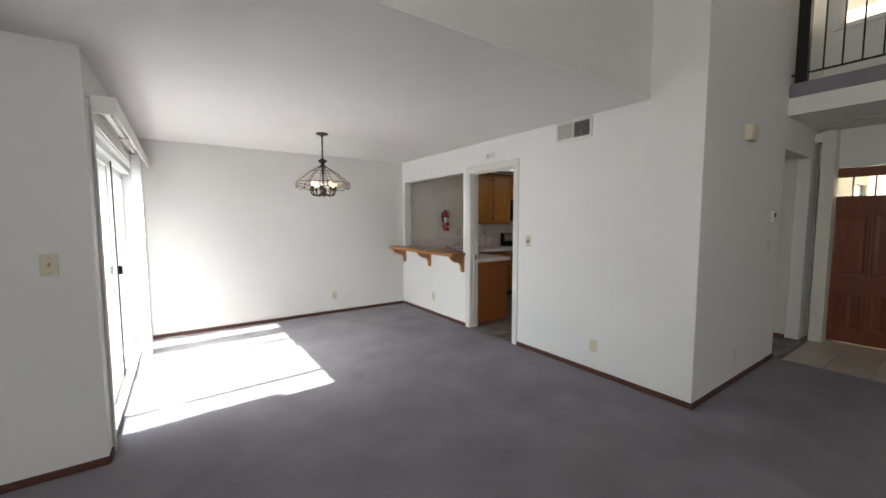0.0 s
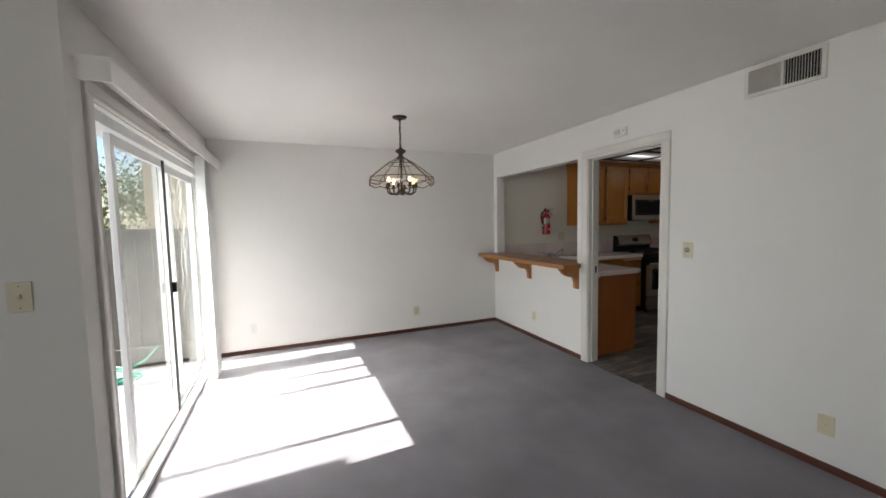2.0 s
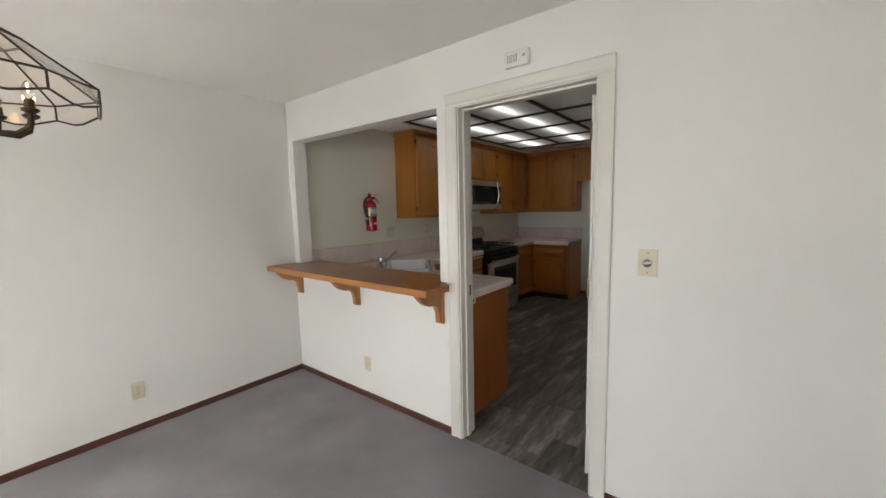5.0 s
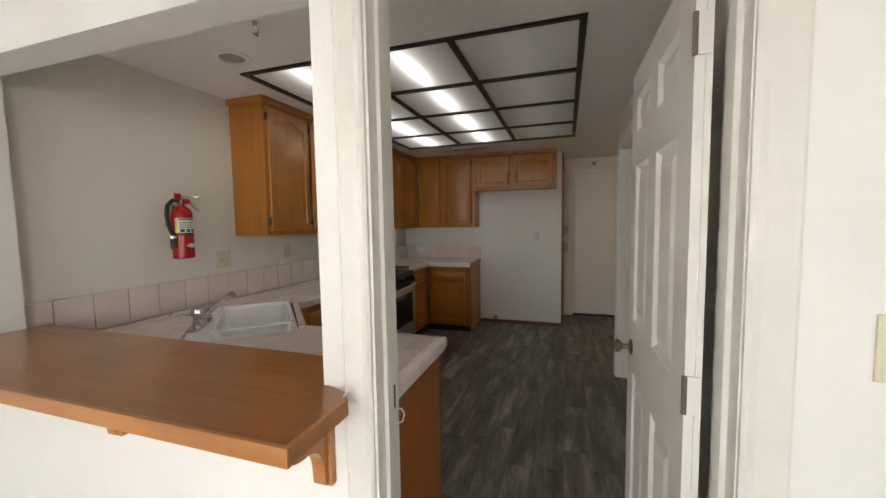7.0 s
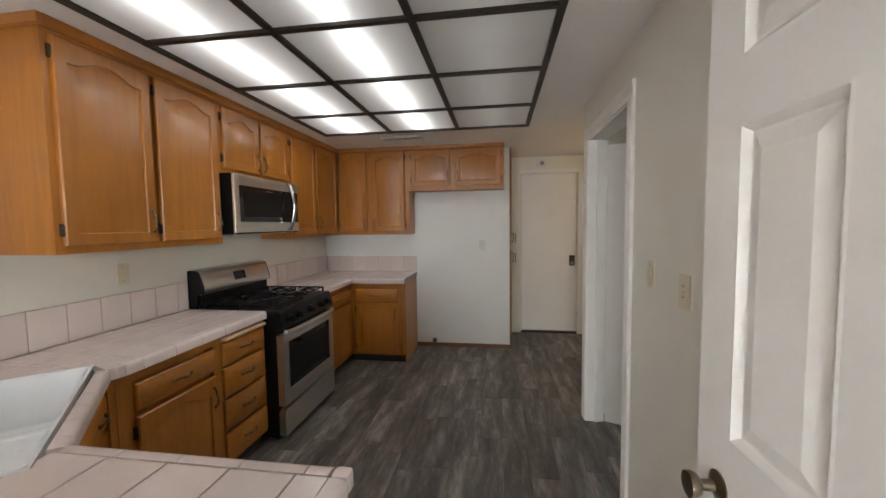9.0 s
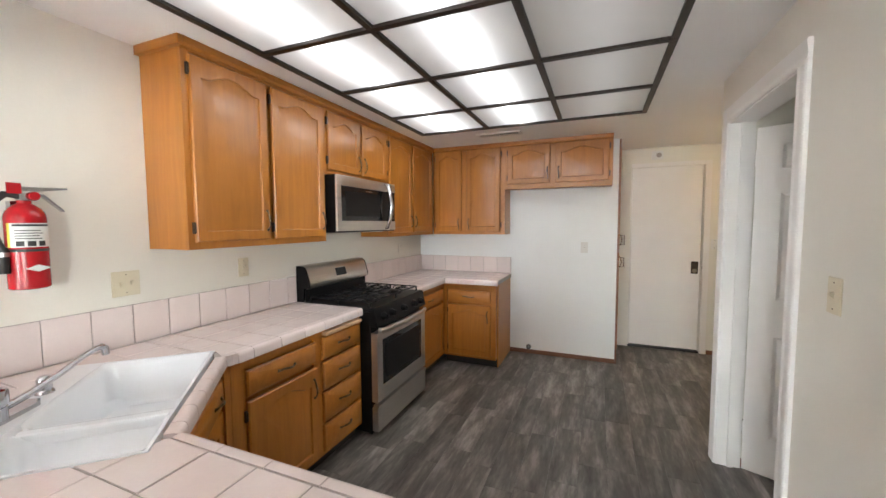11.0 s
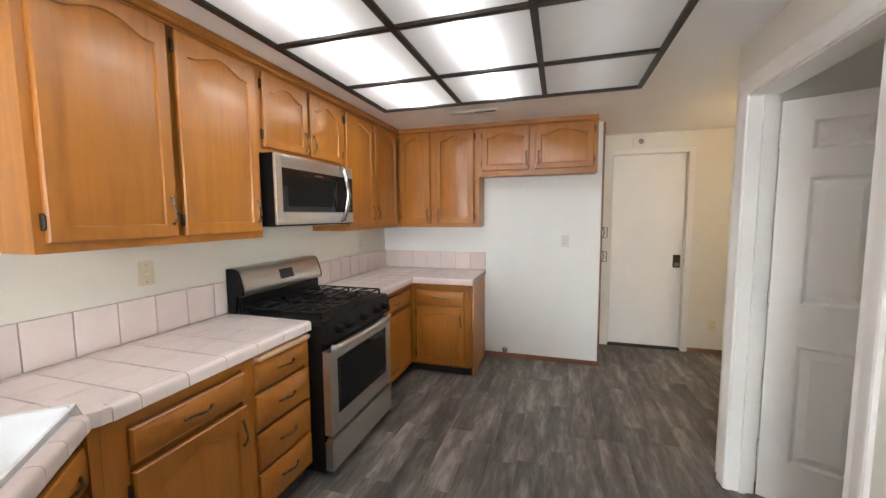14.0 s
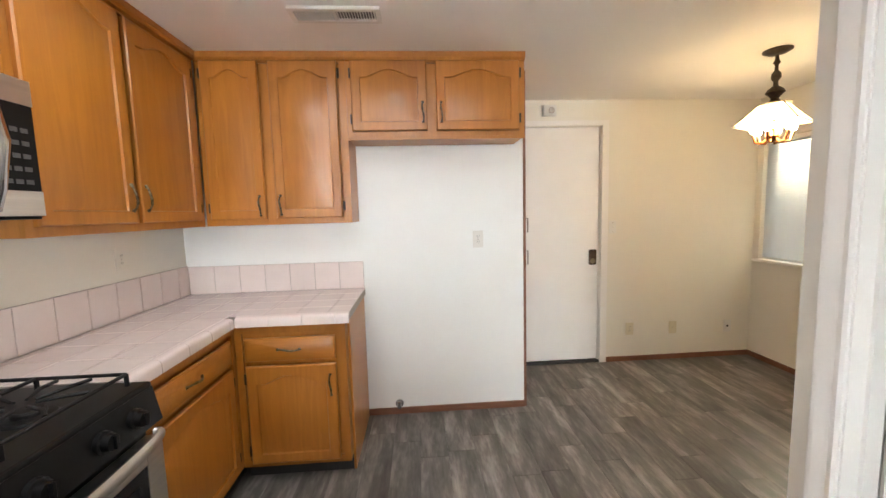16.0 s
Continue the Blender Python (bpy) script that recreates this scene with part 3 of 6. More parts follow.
for i in range(12):
    y = 5.60 + i * 0.0235
    sl = part("slat", bx(-0.045, 0.045, -0.001, 0.001, -1.06, 1.06), M_VINYL, val, turn=Matrix.Translation((0.222, y, 1.09)) @ Matrix.Rotation(radians(random.uniform(-32, -20)), 4, "Z"))

# nook window with mini blinds
nw = thing("window_nook", (8.38, 1.59, 0.93), "white window with lowered mini blinds over a sill", "window")
tagged(nw, kind="structure")
part("window_frame", boxes((7.85, 7.89, 1.54, 1.60, 0.93, 2.0), (8.87, 8.91, 1.54, 1.60, 0.93, 2.0), (7.89, 8.87, 1.54, 1.60, 0.93, 0.97), (7.89, 8.87, 1.54, 1.60, 1.96, 2.0)), M_VINYL, nw)
pn = part("pane", bx(7.89, 8.87, 1.565, 1.571, 0.97, 1.96), M_GLASS, nw)
pn.visible_shadow = False
part("window_sill", bx(7.80, 8.94, 1.60, 1.69, 0.91, 0.932, 0.004), M_WHITE, nw)
part("headrail", bx(7.86, 8.90, 1.61, 1.645, 1.96, 1.995, 0.003), M_WHITE, nw)
slat_bm = bx(-0.51, 0.51, -0.0125, 0.0125, -0.0005, 0.0005)
bmesh.ops.rotate(slat_bm, cent=(0, 0, 0), matrix=Matrix.Rotation(radians(-58), 3, "X"), verts=slat_bm.verts)
s0 = part("slat", slat_bm, M_BLIND, nw, turn=Matrix.Translation((8.38, 1.627, 0.965)))
for i in range(1, 46):
    o = s0.copy()
    scene.collection.objects.link(o)
    o.location = s0.location + Vector((0, 0, i * 0.0218))
# upper landing window
uw = thing("window_landing", (7.05, 1.0, 3.7), "white framed upper landing window", "window")
tagged(uw, kind="structure")
part("window_frame", boxes((7.02, 7.08, 0.4, 0.44, 3.70, 4.9), (7.02, 7.08, 1.58, 1.62, 3.70, 4.9), (7.02, 7.08, 0.44, 1.58, 3.70, 3.74), (7.02, 7.08, 0.44, 1.58, 4.86, 4.9)), M_VINYL, uw)
part("window_sill", bx(6.97, 7.02, 0.36, 1.66, 3.67, 3.70, 0.004), M_WHITE, uw)

# landing railing
rl = thing("railing", (5.76, 0.5, 2.83), "black iron balusters with a dark wood post on the landing", "railing")
part("post", bx(5.70, 5.79, 1.59, 1.68, 2.83, 3.95, 0.004), M_BLACKIRON, rl, "dark wood newel post")
part("bottom_rail", bx(5.745, 5.765, -3.0, 1.74, 2.915, 2.93), M_BLACKIRON, rl)
part("top_rail", bx(5.72, 5.79, -3.0, 1.71, 3.72, 3.76, 0.008), M_BLACKIRON, rl)
b0 = part("baluster", bx(5.749, 5.761, 1.481, 1.493, 2.93, 3.72), M_BLACKIRON, rl)
for i in range(1, 34):
    o = b0.copy()
    scene.collection.objects.link(o)
    o.location = b0.location + Vector((0, -0.128 * i, 0))

# ---- bar shelf ----
bar = thing("bar_shelf", (3.7, 5.4, 0.98), "brown stained oak bar shelf in the pass-through on scrolled brackets", "shelf")
bm = prism(bmesh.new(), [(3.51, 4.50), (3.72, 4.50), (3.752, 4.52), (W, 4.585), (3.775, 4.602), (3.97, 4.602), (3.97, 6.238), (W, 6.238), (W, 6.315), (3.51, 6.315)], "z", 0.988, 1.024)
part("top", bm, M_SHELF, bar)
part("edge_strip", boxes((3.497, 3.51, 4.488, 6.315, 0.982, 1.025), (3.51, 3.72, 4.488, 4.50, 0.982, 1.025), bevel=0.003), M_SHELFE, bar, "lighter oak edging")
for y in (6.235, 5.44, 4.60):
    prof = [(W - 0.002, 0.982), (3.53, 0.982), (3.535, 0.972)]
    for k in range(9):
        a = k / 8
        prof.append((3.54 + 0.13 * a, 0.885 + 0.08 * (1 - a) ** 2.2))
    for k in range(1, 9):
        a = k / 8 * math.pi / 2
        prof.append((3.675 + 0.062 * math.sin(a), 0.795 + 0.088 * math.cos(a)))
    prof += [(3.74, 0.76), (W - 0.002, 0.76)]
    part("bracket", prism(bmesh.new(), prof, "y", y - 0.02, y + 0.02), M_SHELFE, bar)
    part("bracket_cleat", bx(3.752, W - 0.001, y - 0.03, y + 0.03, 0.75, 0.982, 0.002), M_SHELFE, bar)

# ---- kitchen cabinets ----
FACE_S, FACE_W = Matrix.Identity(4), Matrix.Rotation(radians(-90), 4, "Z")


def pull(root, T, x, z, vertical, y=-0.02):
    """A small aged brass pull with flared ends and a twisted middle."""
    pts, rad = [], []
    for k in range(13):
        s = k / 12
        a = (s - 0.5) * 0.115
        d = 0.022 * math.sin(math.pi * s) ** 0.6
        w = 0.004 * math.sin(s * 2 * math.pi)
        pts.append((x + w, y - d, z + a) if vertical else (x + a, y - d, z + w))
        rad.append(0.009 if k in (0, 12) else (0.007 if 3 < k < 9 and k % 2 == 0 else 0.0045))
    part("handle", tube(bmesh.new(), pts, rad, 8), M_BRASS, root, "aged brass pull", True, T)


def front(root, T, x0, x1, z0, z1, kind="arch", handle=None, hinge=None, name="door"):
    """A cabinet door or drawer front: rounded edge, frame, groove and raised field, arched where kind says so."""
    bm = bmesh.new()
    M = 17
    rise = 0.045 if kind == "arch" else 0.0
    if kind == "drawer":
        loops = [(0, 0.0, 0), (0, 0.012, 0), (0.006, 0.018, 0), (0.014, 0.018, 0), (0.018, 0.021, 0)]
    else:
        loops = [(0, 0.0, 0), (0, 0.014, 0), (0.006, 0.020, 0), (0.052, 0.020, 1), (0.056, 0.011, 1), (0.062, 0.011, 1), (0.088, 0.018, 1)]
    rings = []
    for mg, d, arched in loops:
        pts = [(x0 + mg, z0 + mg), (x1 - mg, z0 + mg)]
        for k in range(M):
            s = 1 - k / (M - 1)
            f = 0.0
            if 0.1 < s < 0.9:
                f = math.sin(math.pi * (s - 0.1) / 0.8) ** 1.3
            pts.append((x0 + mg + s * (x1 - x0 - 2 * mg), z1 - mg - (rise * (1 - f) if arched else 0.0)))
        rings.append([bm.verts.new((x, -d, z)) for x, z in pts])
    n = len(rings[0])
    for a, b in zip(rings, rings[1:]):
        for k in range(n):
            bm.faces.new((a[k], a[(k + 1) % n], b[(k + 1) % n], b[k]))
    bm.faces.new(rings[-1])
    d = part(name, bm, M_OAKX if kind == "drawer" and T == FACE_S else (M_OAKY if kind == "drawer" else M_OAK), root, "", True, T)
    if handle:
        hx, hz, vert = handle
        pull(d, T, hx, hz, vert)
    if hinge is not None:
        for hz in (z0 + 0.07, z1 - 0.07):
            hb = boxes((hinge - 0.006, hinge + 0.006, -0.012, 0.0, hz - 0.028, hz + 0.028), bevel=0.002)
            cyl(hb, (hinge, -0.014, hz - 0.022), (hinge, -0.014, hz + 0.022), 0.005, 8)
            part("hinge", hb, M_BRONZE, d, "dark hinge", False, T)
    return d


def cabinet(name, label, T, x0, x1, depth, z0, z1, kick=False, crown=False, group=""):
    """A carcass with a face frame; local x across, front at y 0, depth behind it."""
    c = T @ Vector(((x0 + x1) / 2, depth / 2, 0))
    root = thing(name, (c.x, c.y, z0 if not kick else 0.0), label, "cabinet", group)
    part("carcass", bx(x0, x1, 0.018, depth, z0, z1, 0.002), M_OAK, root, turn=T)
    fr = boxes((x0, x0 + 0.035, 0, 0.018, z0, z1), (x1 - 0.035, x1, 0, 0.018, z0, z1), (x0 + 0.035, x1 - 0.035, 0, 0.018, z0, z0 + 0.035), (x0 + 0.035, x1 - 0.035, 0, 0.018, z1 - 0.05, z1))
    part("face_frame", fr, M_OAK, root, turn=T)
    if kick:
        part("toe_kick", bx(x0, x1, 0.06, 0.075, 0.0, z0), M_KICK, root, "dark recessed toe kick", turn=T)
    if crown:
        part("top_trim", prism(bmesh.new(), [(0.0, 2.328), (-0.016, 2.333), (-0.026, 2.345), (-0.028, KH), (0.0, KH)], "x", x0, x1), M_OAKX, root, turn=T)
    return root


UZ, UT, GR = 1.385, 2.37, "oak wall cabinets"
TN = Matrix.Translation((0, 6.02, 0))
TE = Matrix.Translation((8.0, 0, 0)) @ FACE_W
c = cabinet("wall_cabinet", "tall two-door honey oak wall cabinet beside the microwave", TN, 5.115, 6.095, 0.30, UZ, UT, crown=True, group=GR)
front(c, TN, 5.145, 5.59, 1.42, 2.31, handle=(5.565, 1.53, True), hinge=5.140)
front(c, TN, 5.625, 6.07, 1.42, 2.31, handle=(6.045, 1.53, True), hinge=5.618)
part("side_trim", boxes((5.09, 5.115, 5.993, 6.318, 2.33, KH), bevel=0.004), M_OAKY, c)
c = cabinet("wall_cabinet", "short honey oak cabinet above the microwave", TN, 6.096, 6.955, 0.30, 1.865, UT, crown=True, group=GR)
front(c, TN, 6.125, 6.515, 1.895, 2.31, handle=(6.49, 1.98, True), hinge=6.118)
front(c, TN, 6.545, 6.925, 1.895, 2.31, handle=(6.572, 1.98, True), hinge=6.932)
c = cabinet("wall_cabinet", "honey oak corner wall cabinet with two doors", TN, 6.956, 7.985, 0.30, UZ, UT, crown=True, group=GR)
front(c, TN, 6.985, 7.43, 1.42, 2.31, handle=(7.40, 1.53, True), hinge=6.978)
front(c, TN, 7.46, 7.93, 1.42, 2.31, handle=(7.49, 1.53, True), hinge=7.937)
c = cabinet("wall_cabinet", "two-door honey oak wall cabinet beside the refrigerator space", TE, -6.018, -5.165, 0.268, UZ, UT, crown=True, group=GR)
front(c, TE, -5.985, -5.665, 1.42, 2.33, handle=(-5.695, 1.50, True), hinge=-5.99)
front(c, TE, -5.605, -5.215, 1.42, 2.33, handle=(-5.575, 1.50, True), hinge=-5.208)
c = cabinet("wall_cabinet", "wide short honey oak cabinet above the refrigerator space", TE, -5.164, -4.095, 0.268, 1.885, UT, crown=True, group=GR)
front(c, TE, -5.135, -4.69, 1.925, 2.33, handle=(-4.715, 2.03, True), hinge=-5.14)
front(c, TE, -4.635, -4.13, 1.925, 2.33, handle=(-4.605, 2.03, True), hinge=-4.123)
part("bottom_lip", bx(7.985, 8.0, 4.095, 5.164, 1.872, 1.892, 0.003), M_OAKY, c)

BZ, BT, GB = 0.09, 0.878, "oak base cabinets"
TB = Matrix.Translation((0, 5.745, 0))
c = cabinet("base_cabinet", "honey oak base cabinet with one drawer above a door", TB, 5.09, 5.665, 0.555, BZ, BT, True, group=GB)
front(c, TB, 5.165, 5.635, 0.690, 0.815, "drawer", (5.40, 0.752, False), name="drawer")
front(c, TB, 5.165, 5.635, 0.115, 0.665, "arch", (5.605, 0.55, True), 5.158)
c = cabinet("base_cabinet", "honey oak base cabinet with a bank of four drawers", TB, 5.666, 6.09, 0.555, BZ, BT, True, group=GB)
for z0, z1 in ((0.690, 0.825), (0.50, 0.672), (0.30, 0.482), (0.115, 0.282)):
    front(c, TB, 5.69, 6.075, z0, z1, "drawer", (5.885, (z0 + z1) / 2, False), name="drawer")
part("cutting_board", bx(5.70, 6.07, 5.708, 5.80, 0.834, 0.858, 0.009), wood("maple_board", (0.55, 0.34, 0.19), (0.66, 0.43, 0.26), 0.5, "x", 0), c, "pale pull-out cutting board")
c = cabinet("base_cabinet", "honey oak base cabinet between the stove and the corner", TB, 6.885, 7.655, 0.555, BZ, BT, True, group=GB)
front(c, TB, 6.92, 7.58, 0.690, 0.815, "drawer", (7.25, 0.752, False), name="drawer")
front(c, TB, 6.92, 7.58, 0.115, 0.665, "arch", (6.95, 0.55, True), 7.586)
TEB = Matrix.Translation((7.64, 0, 0)) @ FACE_W
c = cabinet("base_cabinet", "honey oak end base cabinet beside the refrigerator space", TEB, -5.74, -5.17, 0.625, BZ, BT, True, group=GB)
front(c, TEB, -5.69, -5.225, 0.680, 0.805, "drawer", (-5.46, 0.743, False), name="drawer")
front(c, TEB, -5.69, -5.225, 0.115, 0.655, "arch", (-5.255, 0.54, True), -5.695)
part("end_panel", bx(7.70, 8.265, 5.156, 5.169, 0.0, 0.875), M_OAK, c)
DIR = math.atan2(5.80 - 5.30, 5.115 - 4.56)
TD = Matrix.Translation((4.575, 5.345, 0)) @ Matrix.Rotation(DIR, 4, "Z")
c = cabinet("sink_cabinet", "diagonal honey oak sink cabinet with doors slightly ajar", TD, 0.02, 0.68, 0.03, BZ, BT, True, group=GB)
front(c, TD, 0.05, 0.65, 0.690, 0.815, "drawer", (0.52, 0.752, False), name="drawer")
front(c, TD @ Matrix.Translation((0.66, 0, 0)) @ Matrix.Rotation(radians(-14), 4, "Z") @ Matrix.Translation((-0.66, 0, 0)), 0.36, 0.65, 0.115, 0.665, "arch", (0.39, 0.55, True))
front(c, TD, 0.05, 0.34, 0.115, 0.665, "arch", (0.31, 0.55, True))
part("filler", boxes((5.06, 5.164, 5.747, 5.80, BZ, BT), (5.06, 5.164, 5.81, 5.82, 0.0, BZ)), M_OAK, c)
c = thing("peninsula_cabinet", (4.25, 4.9, 0), "honey oak peninsula cabinet with a plain end panel", "cabinet", GB)
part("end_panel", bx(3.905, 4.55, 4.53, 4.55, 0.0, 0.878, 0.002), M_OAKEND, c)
part("carcass", boxes((4.52, 4.55, 4.552, 5.33, 0.09, 0.878), (4.49, 4.51, 4.552, 5.33, 0, 0.09)), M_OAK, c)
# pantry behind the refrigerator wall
TP = Matrix.Translation((0, 4.02, 0))
c = cabinet("pantry_cabinet", "tall narrow oak pantry cabinet facing the garage door", TP, 8.395, 8.96, 0.5, 0.09, UT, True)
front(c, TP, 8.42, 8.94, 1.22, 2.31, "flat", (8.45, 1.32, True))
front(c, TP, 8.42, 8.94, 0.115, 1.18, "flat", (8.45, 1.08, True))
for z in (1.32, 1.08):
    part("wire_pull", tube(bmesh.new(), [(8.41, 4.0, z - 0.05), (8.41, 3.955, z - 0.05), (8.41, 3.955, z + 0.05), (8.41, 4.0, z + 0.05)], 0.004, 6), M_BRONZE, c)
setting("trim_wall_end", bx(8.266, 8.40, 4.012, 4.029, 0.0, 2.37), M_BASEK, "brown stained strip on the wall end", "trim")

# ---- tiled counter ----
PITCH, GAP, CT = 0.168, 0.0025, 0.925


def clip(poly, p, d, keep=1):
    """The part of a convex outline on one side of the line through p along d (keep 1: its left)."""
    out = []
    n = len(poly)
    for i in range(n):
        a, b = poly[i], poly[(i + 1) % n]
        sa = keep * (d[0] * (a[1] - p[1]) - d[1] * (a[0] - p[0]))
        sb = keep * (d[0] * (b[1] - p[1]) - d[1] * (b[0] - p[0]))
        if sa >= 0:
            out.append(a)
        if sa * sb < 0:
            t = sa / (sa - sb)
            out.append((a[0] + t * (b[0] - a[0]), a[1] + t * (b[1] - a[1])))
    return out


def area(poly):
    return 0.5 * sum(poly[i][0] * poly[(i + 1) % len(poly)][1] - poly[(i + 1) % len(poly)][0] * poly[i][1] for i in range(len(poly)))


def within(poly, region):
    for i in range(len(region)):
        a, b = region[i], region[(i + 1) % len(region)]
        if len(poly) > 2:
            poly = clip(poly, a, (b[0] - a[0], b[1] - a[1]))
    return poly


def outside(poly, hole):
    pieces = []
    for i in range(len(hole)):
        a, b = hole[i], hole[(i + 1) % len(hole)]
        d = (b[0] - a[0], b[1] - a[1])
        o = clip(poly, a, d, -1)
        if len(o) > 2 and abs(area(o)) > 2e-4:
            pieces.append(o)
        poly = clip(poly, a, d)
        if len(poly) < 3:
            return pieces
    return pieces


def slab_tile(poly, z0, z1, root, to=lambda u, v, w: (u, v, w)):
    """One tile with a softened upper edge over an outline."""
    cx, cy = sum(p[0] for p in poly) / len(poly), sum(p[1] for p in poly) / len(poly)
    bm = bmesh.new()
    rings = []
    for z, f in ((z0, 1.0), (z1 - 0.0015, 1.0), (z1, 0.975)):
        rings.append([bm.verts.new(to(cx + (x - cx) * f, cy + (y - cy) * f, z)) for x, y in poly])
    n = len(poly)
    for a, b in zip(rings, rings[1:]):
        for k in range(n):
            bm.faces.new((a[k], a[(k + 1) % n], b[(k + 1) % n], b[k]))
    bm.faces.new(rings[-1])
    return part("tile", bm, M_TILE, root)


# the sink's frame: along its front edge and away from it
SA = radians(43.3)
SU, SV = Vector((math.cos(SA), math.sin(SA))), Vector((-math.sin(SA), math.cos(SA)))
S0 = Vector((4.487, 5.272))
SL, SW = 0.83, 0.505


def sink_at(u, v):
    p = S0 + SU * u + SV * v
    return (p.x, p.y)


HOLE = [sink_at(-0.004, -0.004), sink_at(SL + 0.004, -0.004), sink_at(SL + 0.004, SW + 0.004), sink_at(-0.004, SW + 0.004)]
counter = thing("countertop", (4.3, 5.5, 0.88), "pink-white ceramic tile countertop with grey grout lines", "countertop")
EDGE = 0.045
REGIONS = [
    ([(3.905, 4.50 + EDGE), (4.595 - EDGE, 4.50 + EDGE), (4.595 - EDGE, 5.285), (4.535, 5.296), (3.905, 5.296)], True),
    ([(3.905, 5.296), (4.515, 5.296), (5.085, 5.835), (5.085, 6.308), (3.905, 6.308)], True),
    ([(5.085, 5.715 + EDGE), (6.09, 5.715 + EDGE), (6.09, 6.308), (5.085, 6.308)], False),
    ([(6.89, 5.715 + EDGE), (8.262, 5.715 + EDGE), (8.262, 6.308), (6.89, 6.308)], False),
    ([(7.60 + EDGE, 5.145), (8.262, 5.145), (8.262, 5.715 + EDGE), (7.60 + EDGE, 5.715 + EDGE)], False)]
for reg, cut in REGIONS:
    for pc in (outside(reg, HOLE) if cut else [reg]):
        part("grout_bed", prism(bmesh.new(), pc, "z", 0.880, CT - 0.0035), M_GROUT, counter)
bed = prism(bmesh.new(), [(5.02, 5.74), (5.16, 5.74), (5.16, 5.86), (5.07, 5.83)], "z", 0.880, CT - 0.004)
part("grout_bed", bed, M_GROUT, counter)
for reg, cut in REGIONS:
    xs, ys = [p[0] for p in reg], [p[1] for p in reg]
    ox, oy = (4.55, 4.96) if cut else ((4.525 if xs[0] < 6 else 6.93), 5.76)
    i0, i1 = math.floor((min(xs) - ox) / PITCH), math.ceil((max(xs) - ox) / PITCH)
    j0, j1 = math.floor((min(ys) - oy) / PITCH), math.ceil((max(ys) - oy) / PITCH)
    for i in range(i0, i1):
        for j in range(j0, j1):
            x, y = ox + i * PITCH, oy + j * PITCH
            cell = [(x + GAP, y + GAP), (x + PITCH - GAP, y + GAP), (x + PITCH - GAP, y + PITCH - GAP), (x + GAP, y + PITCH - GAP)]
            pc = within(cell, reg)
            if len(pc) < 3 or abs(area(pc)) < 2e-4:
                continue
            cuts = outside(pc, HOLE) if cut else [pc]
            if len(cuts) > 1:
                bm = bmesh.new()
                for q in cuts:
                    prism(bm, q, "z", CT - 0.006, CT)
                part("tile", bm, M_TILE, counter)
            elif cuts:
                slab_tile(cuts[0], CT - 0.006, CT, counter)


def nosing(a, b, inward, first=0.0, length=PITCH):
    """Rounded edge tiles along the counter's front from a to b."""
    a, b, inn = Vector((*a, 0)), Vector((*b, 0)), Vector((*inward, 0))
    d = b - a
    total, d = d.length, d.normalized()
    cuts = [0.0]
    t = first if first > 0.02 else length
    while t < total - 0.02:
        cuts.append(t)
        t += length
    cuts.append(total)
    prof = [(EDGE - GAP, 0.905), (EDGE - GAP, CT), (0.018, CT), (0.008, CT - 0.003), (0.002, CT - 0.010), (0.0, CT - 0.02), (0.0, 0.874), (0.012, 0.872), (0.012, 0.905)]
    for s, e in zip(cuts, cuts[1:]):
        bm = bmesh.new()
        lo = [bm.verts.new(a + d * (s + 0.0015) + inn * p + Vector((0, 0, z))) for p, z in prof]
        hi = [bm.verts.new(a + d * (e - 0.0015) + inn * p + Vector((0, 0, z))) for p, z in prof]
        n = len(prof)
        for k in range(n):
            bm.faces.new((lo[k], lo[(k + 1) % n], hi[(k + 1) % n], hi[k]))
        bm.faces.new(lo)
        bm.faces.new(hi[::-1])
        part("edge_tile", bm, M_TILE, counter, smooth=True)


nosing((4.595, 4.548), (4.595, 5.285), (-1, 0), 0.06)
nosing((3.905, 4.50), (4.548, 4.50), (0, 1))
part("corner_tile", bx(4.551, 4.594, 4.501, 4.545, 0.874, CT, 0.012), M_TILE, counter, smooth=True)
part("corner_tile", prism(bmesh.new(), [(5.05, 5.735), (5.085, 5.718), (5.112, 5.716), (5.112, 5.80), (5.086, 5.832)], "z", 0.876, CT - 0.0008), M_TILE, counter)
ddir = Vector((5.115 - 4.58, 5.785 - 5.29)).normalized()
nosing((4.580, 5.287), (5.062, 5.729), (-ddir.y, ddir.x), 0.07, 0.11)
nosing((5.112, 5.715), (6.09, 5.715), (0, 1), 0.085)
nosing((6.89, 5.715), (7.60, 5.715), (0, 1))
nosing((7.60, 5.715), (7.60, 5.14), (1, 0))
# raised back ledge tiles behind the sink
for k in range(5):
    u0, u1 = -0.02 + k * PITCH, -0.02 + (k + 1) * PITCH - 0.004
    quad = [sink_at(u0, SW + 0.006), sink_at(u1, SW + 0.006), sink_at(u1, SW + 0.05), sink_at(u0, SW + 0.05)]
    if max(p[1] for p in quad) < 6.30:
        slab_tile(quad, CT, CT + 0.016, counter)
part("end_grout", boxes((3.905, 4.59, 4.503, 4.53, 0.878, 0.905)), M_GROUT, counter)

splash = thing("backsplash", (5, 6.31, 0.93), "row of pink-white ceramic tiles along the wall", "backsplash")
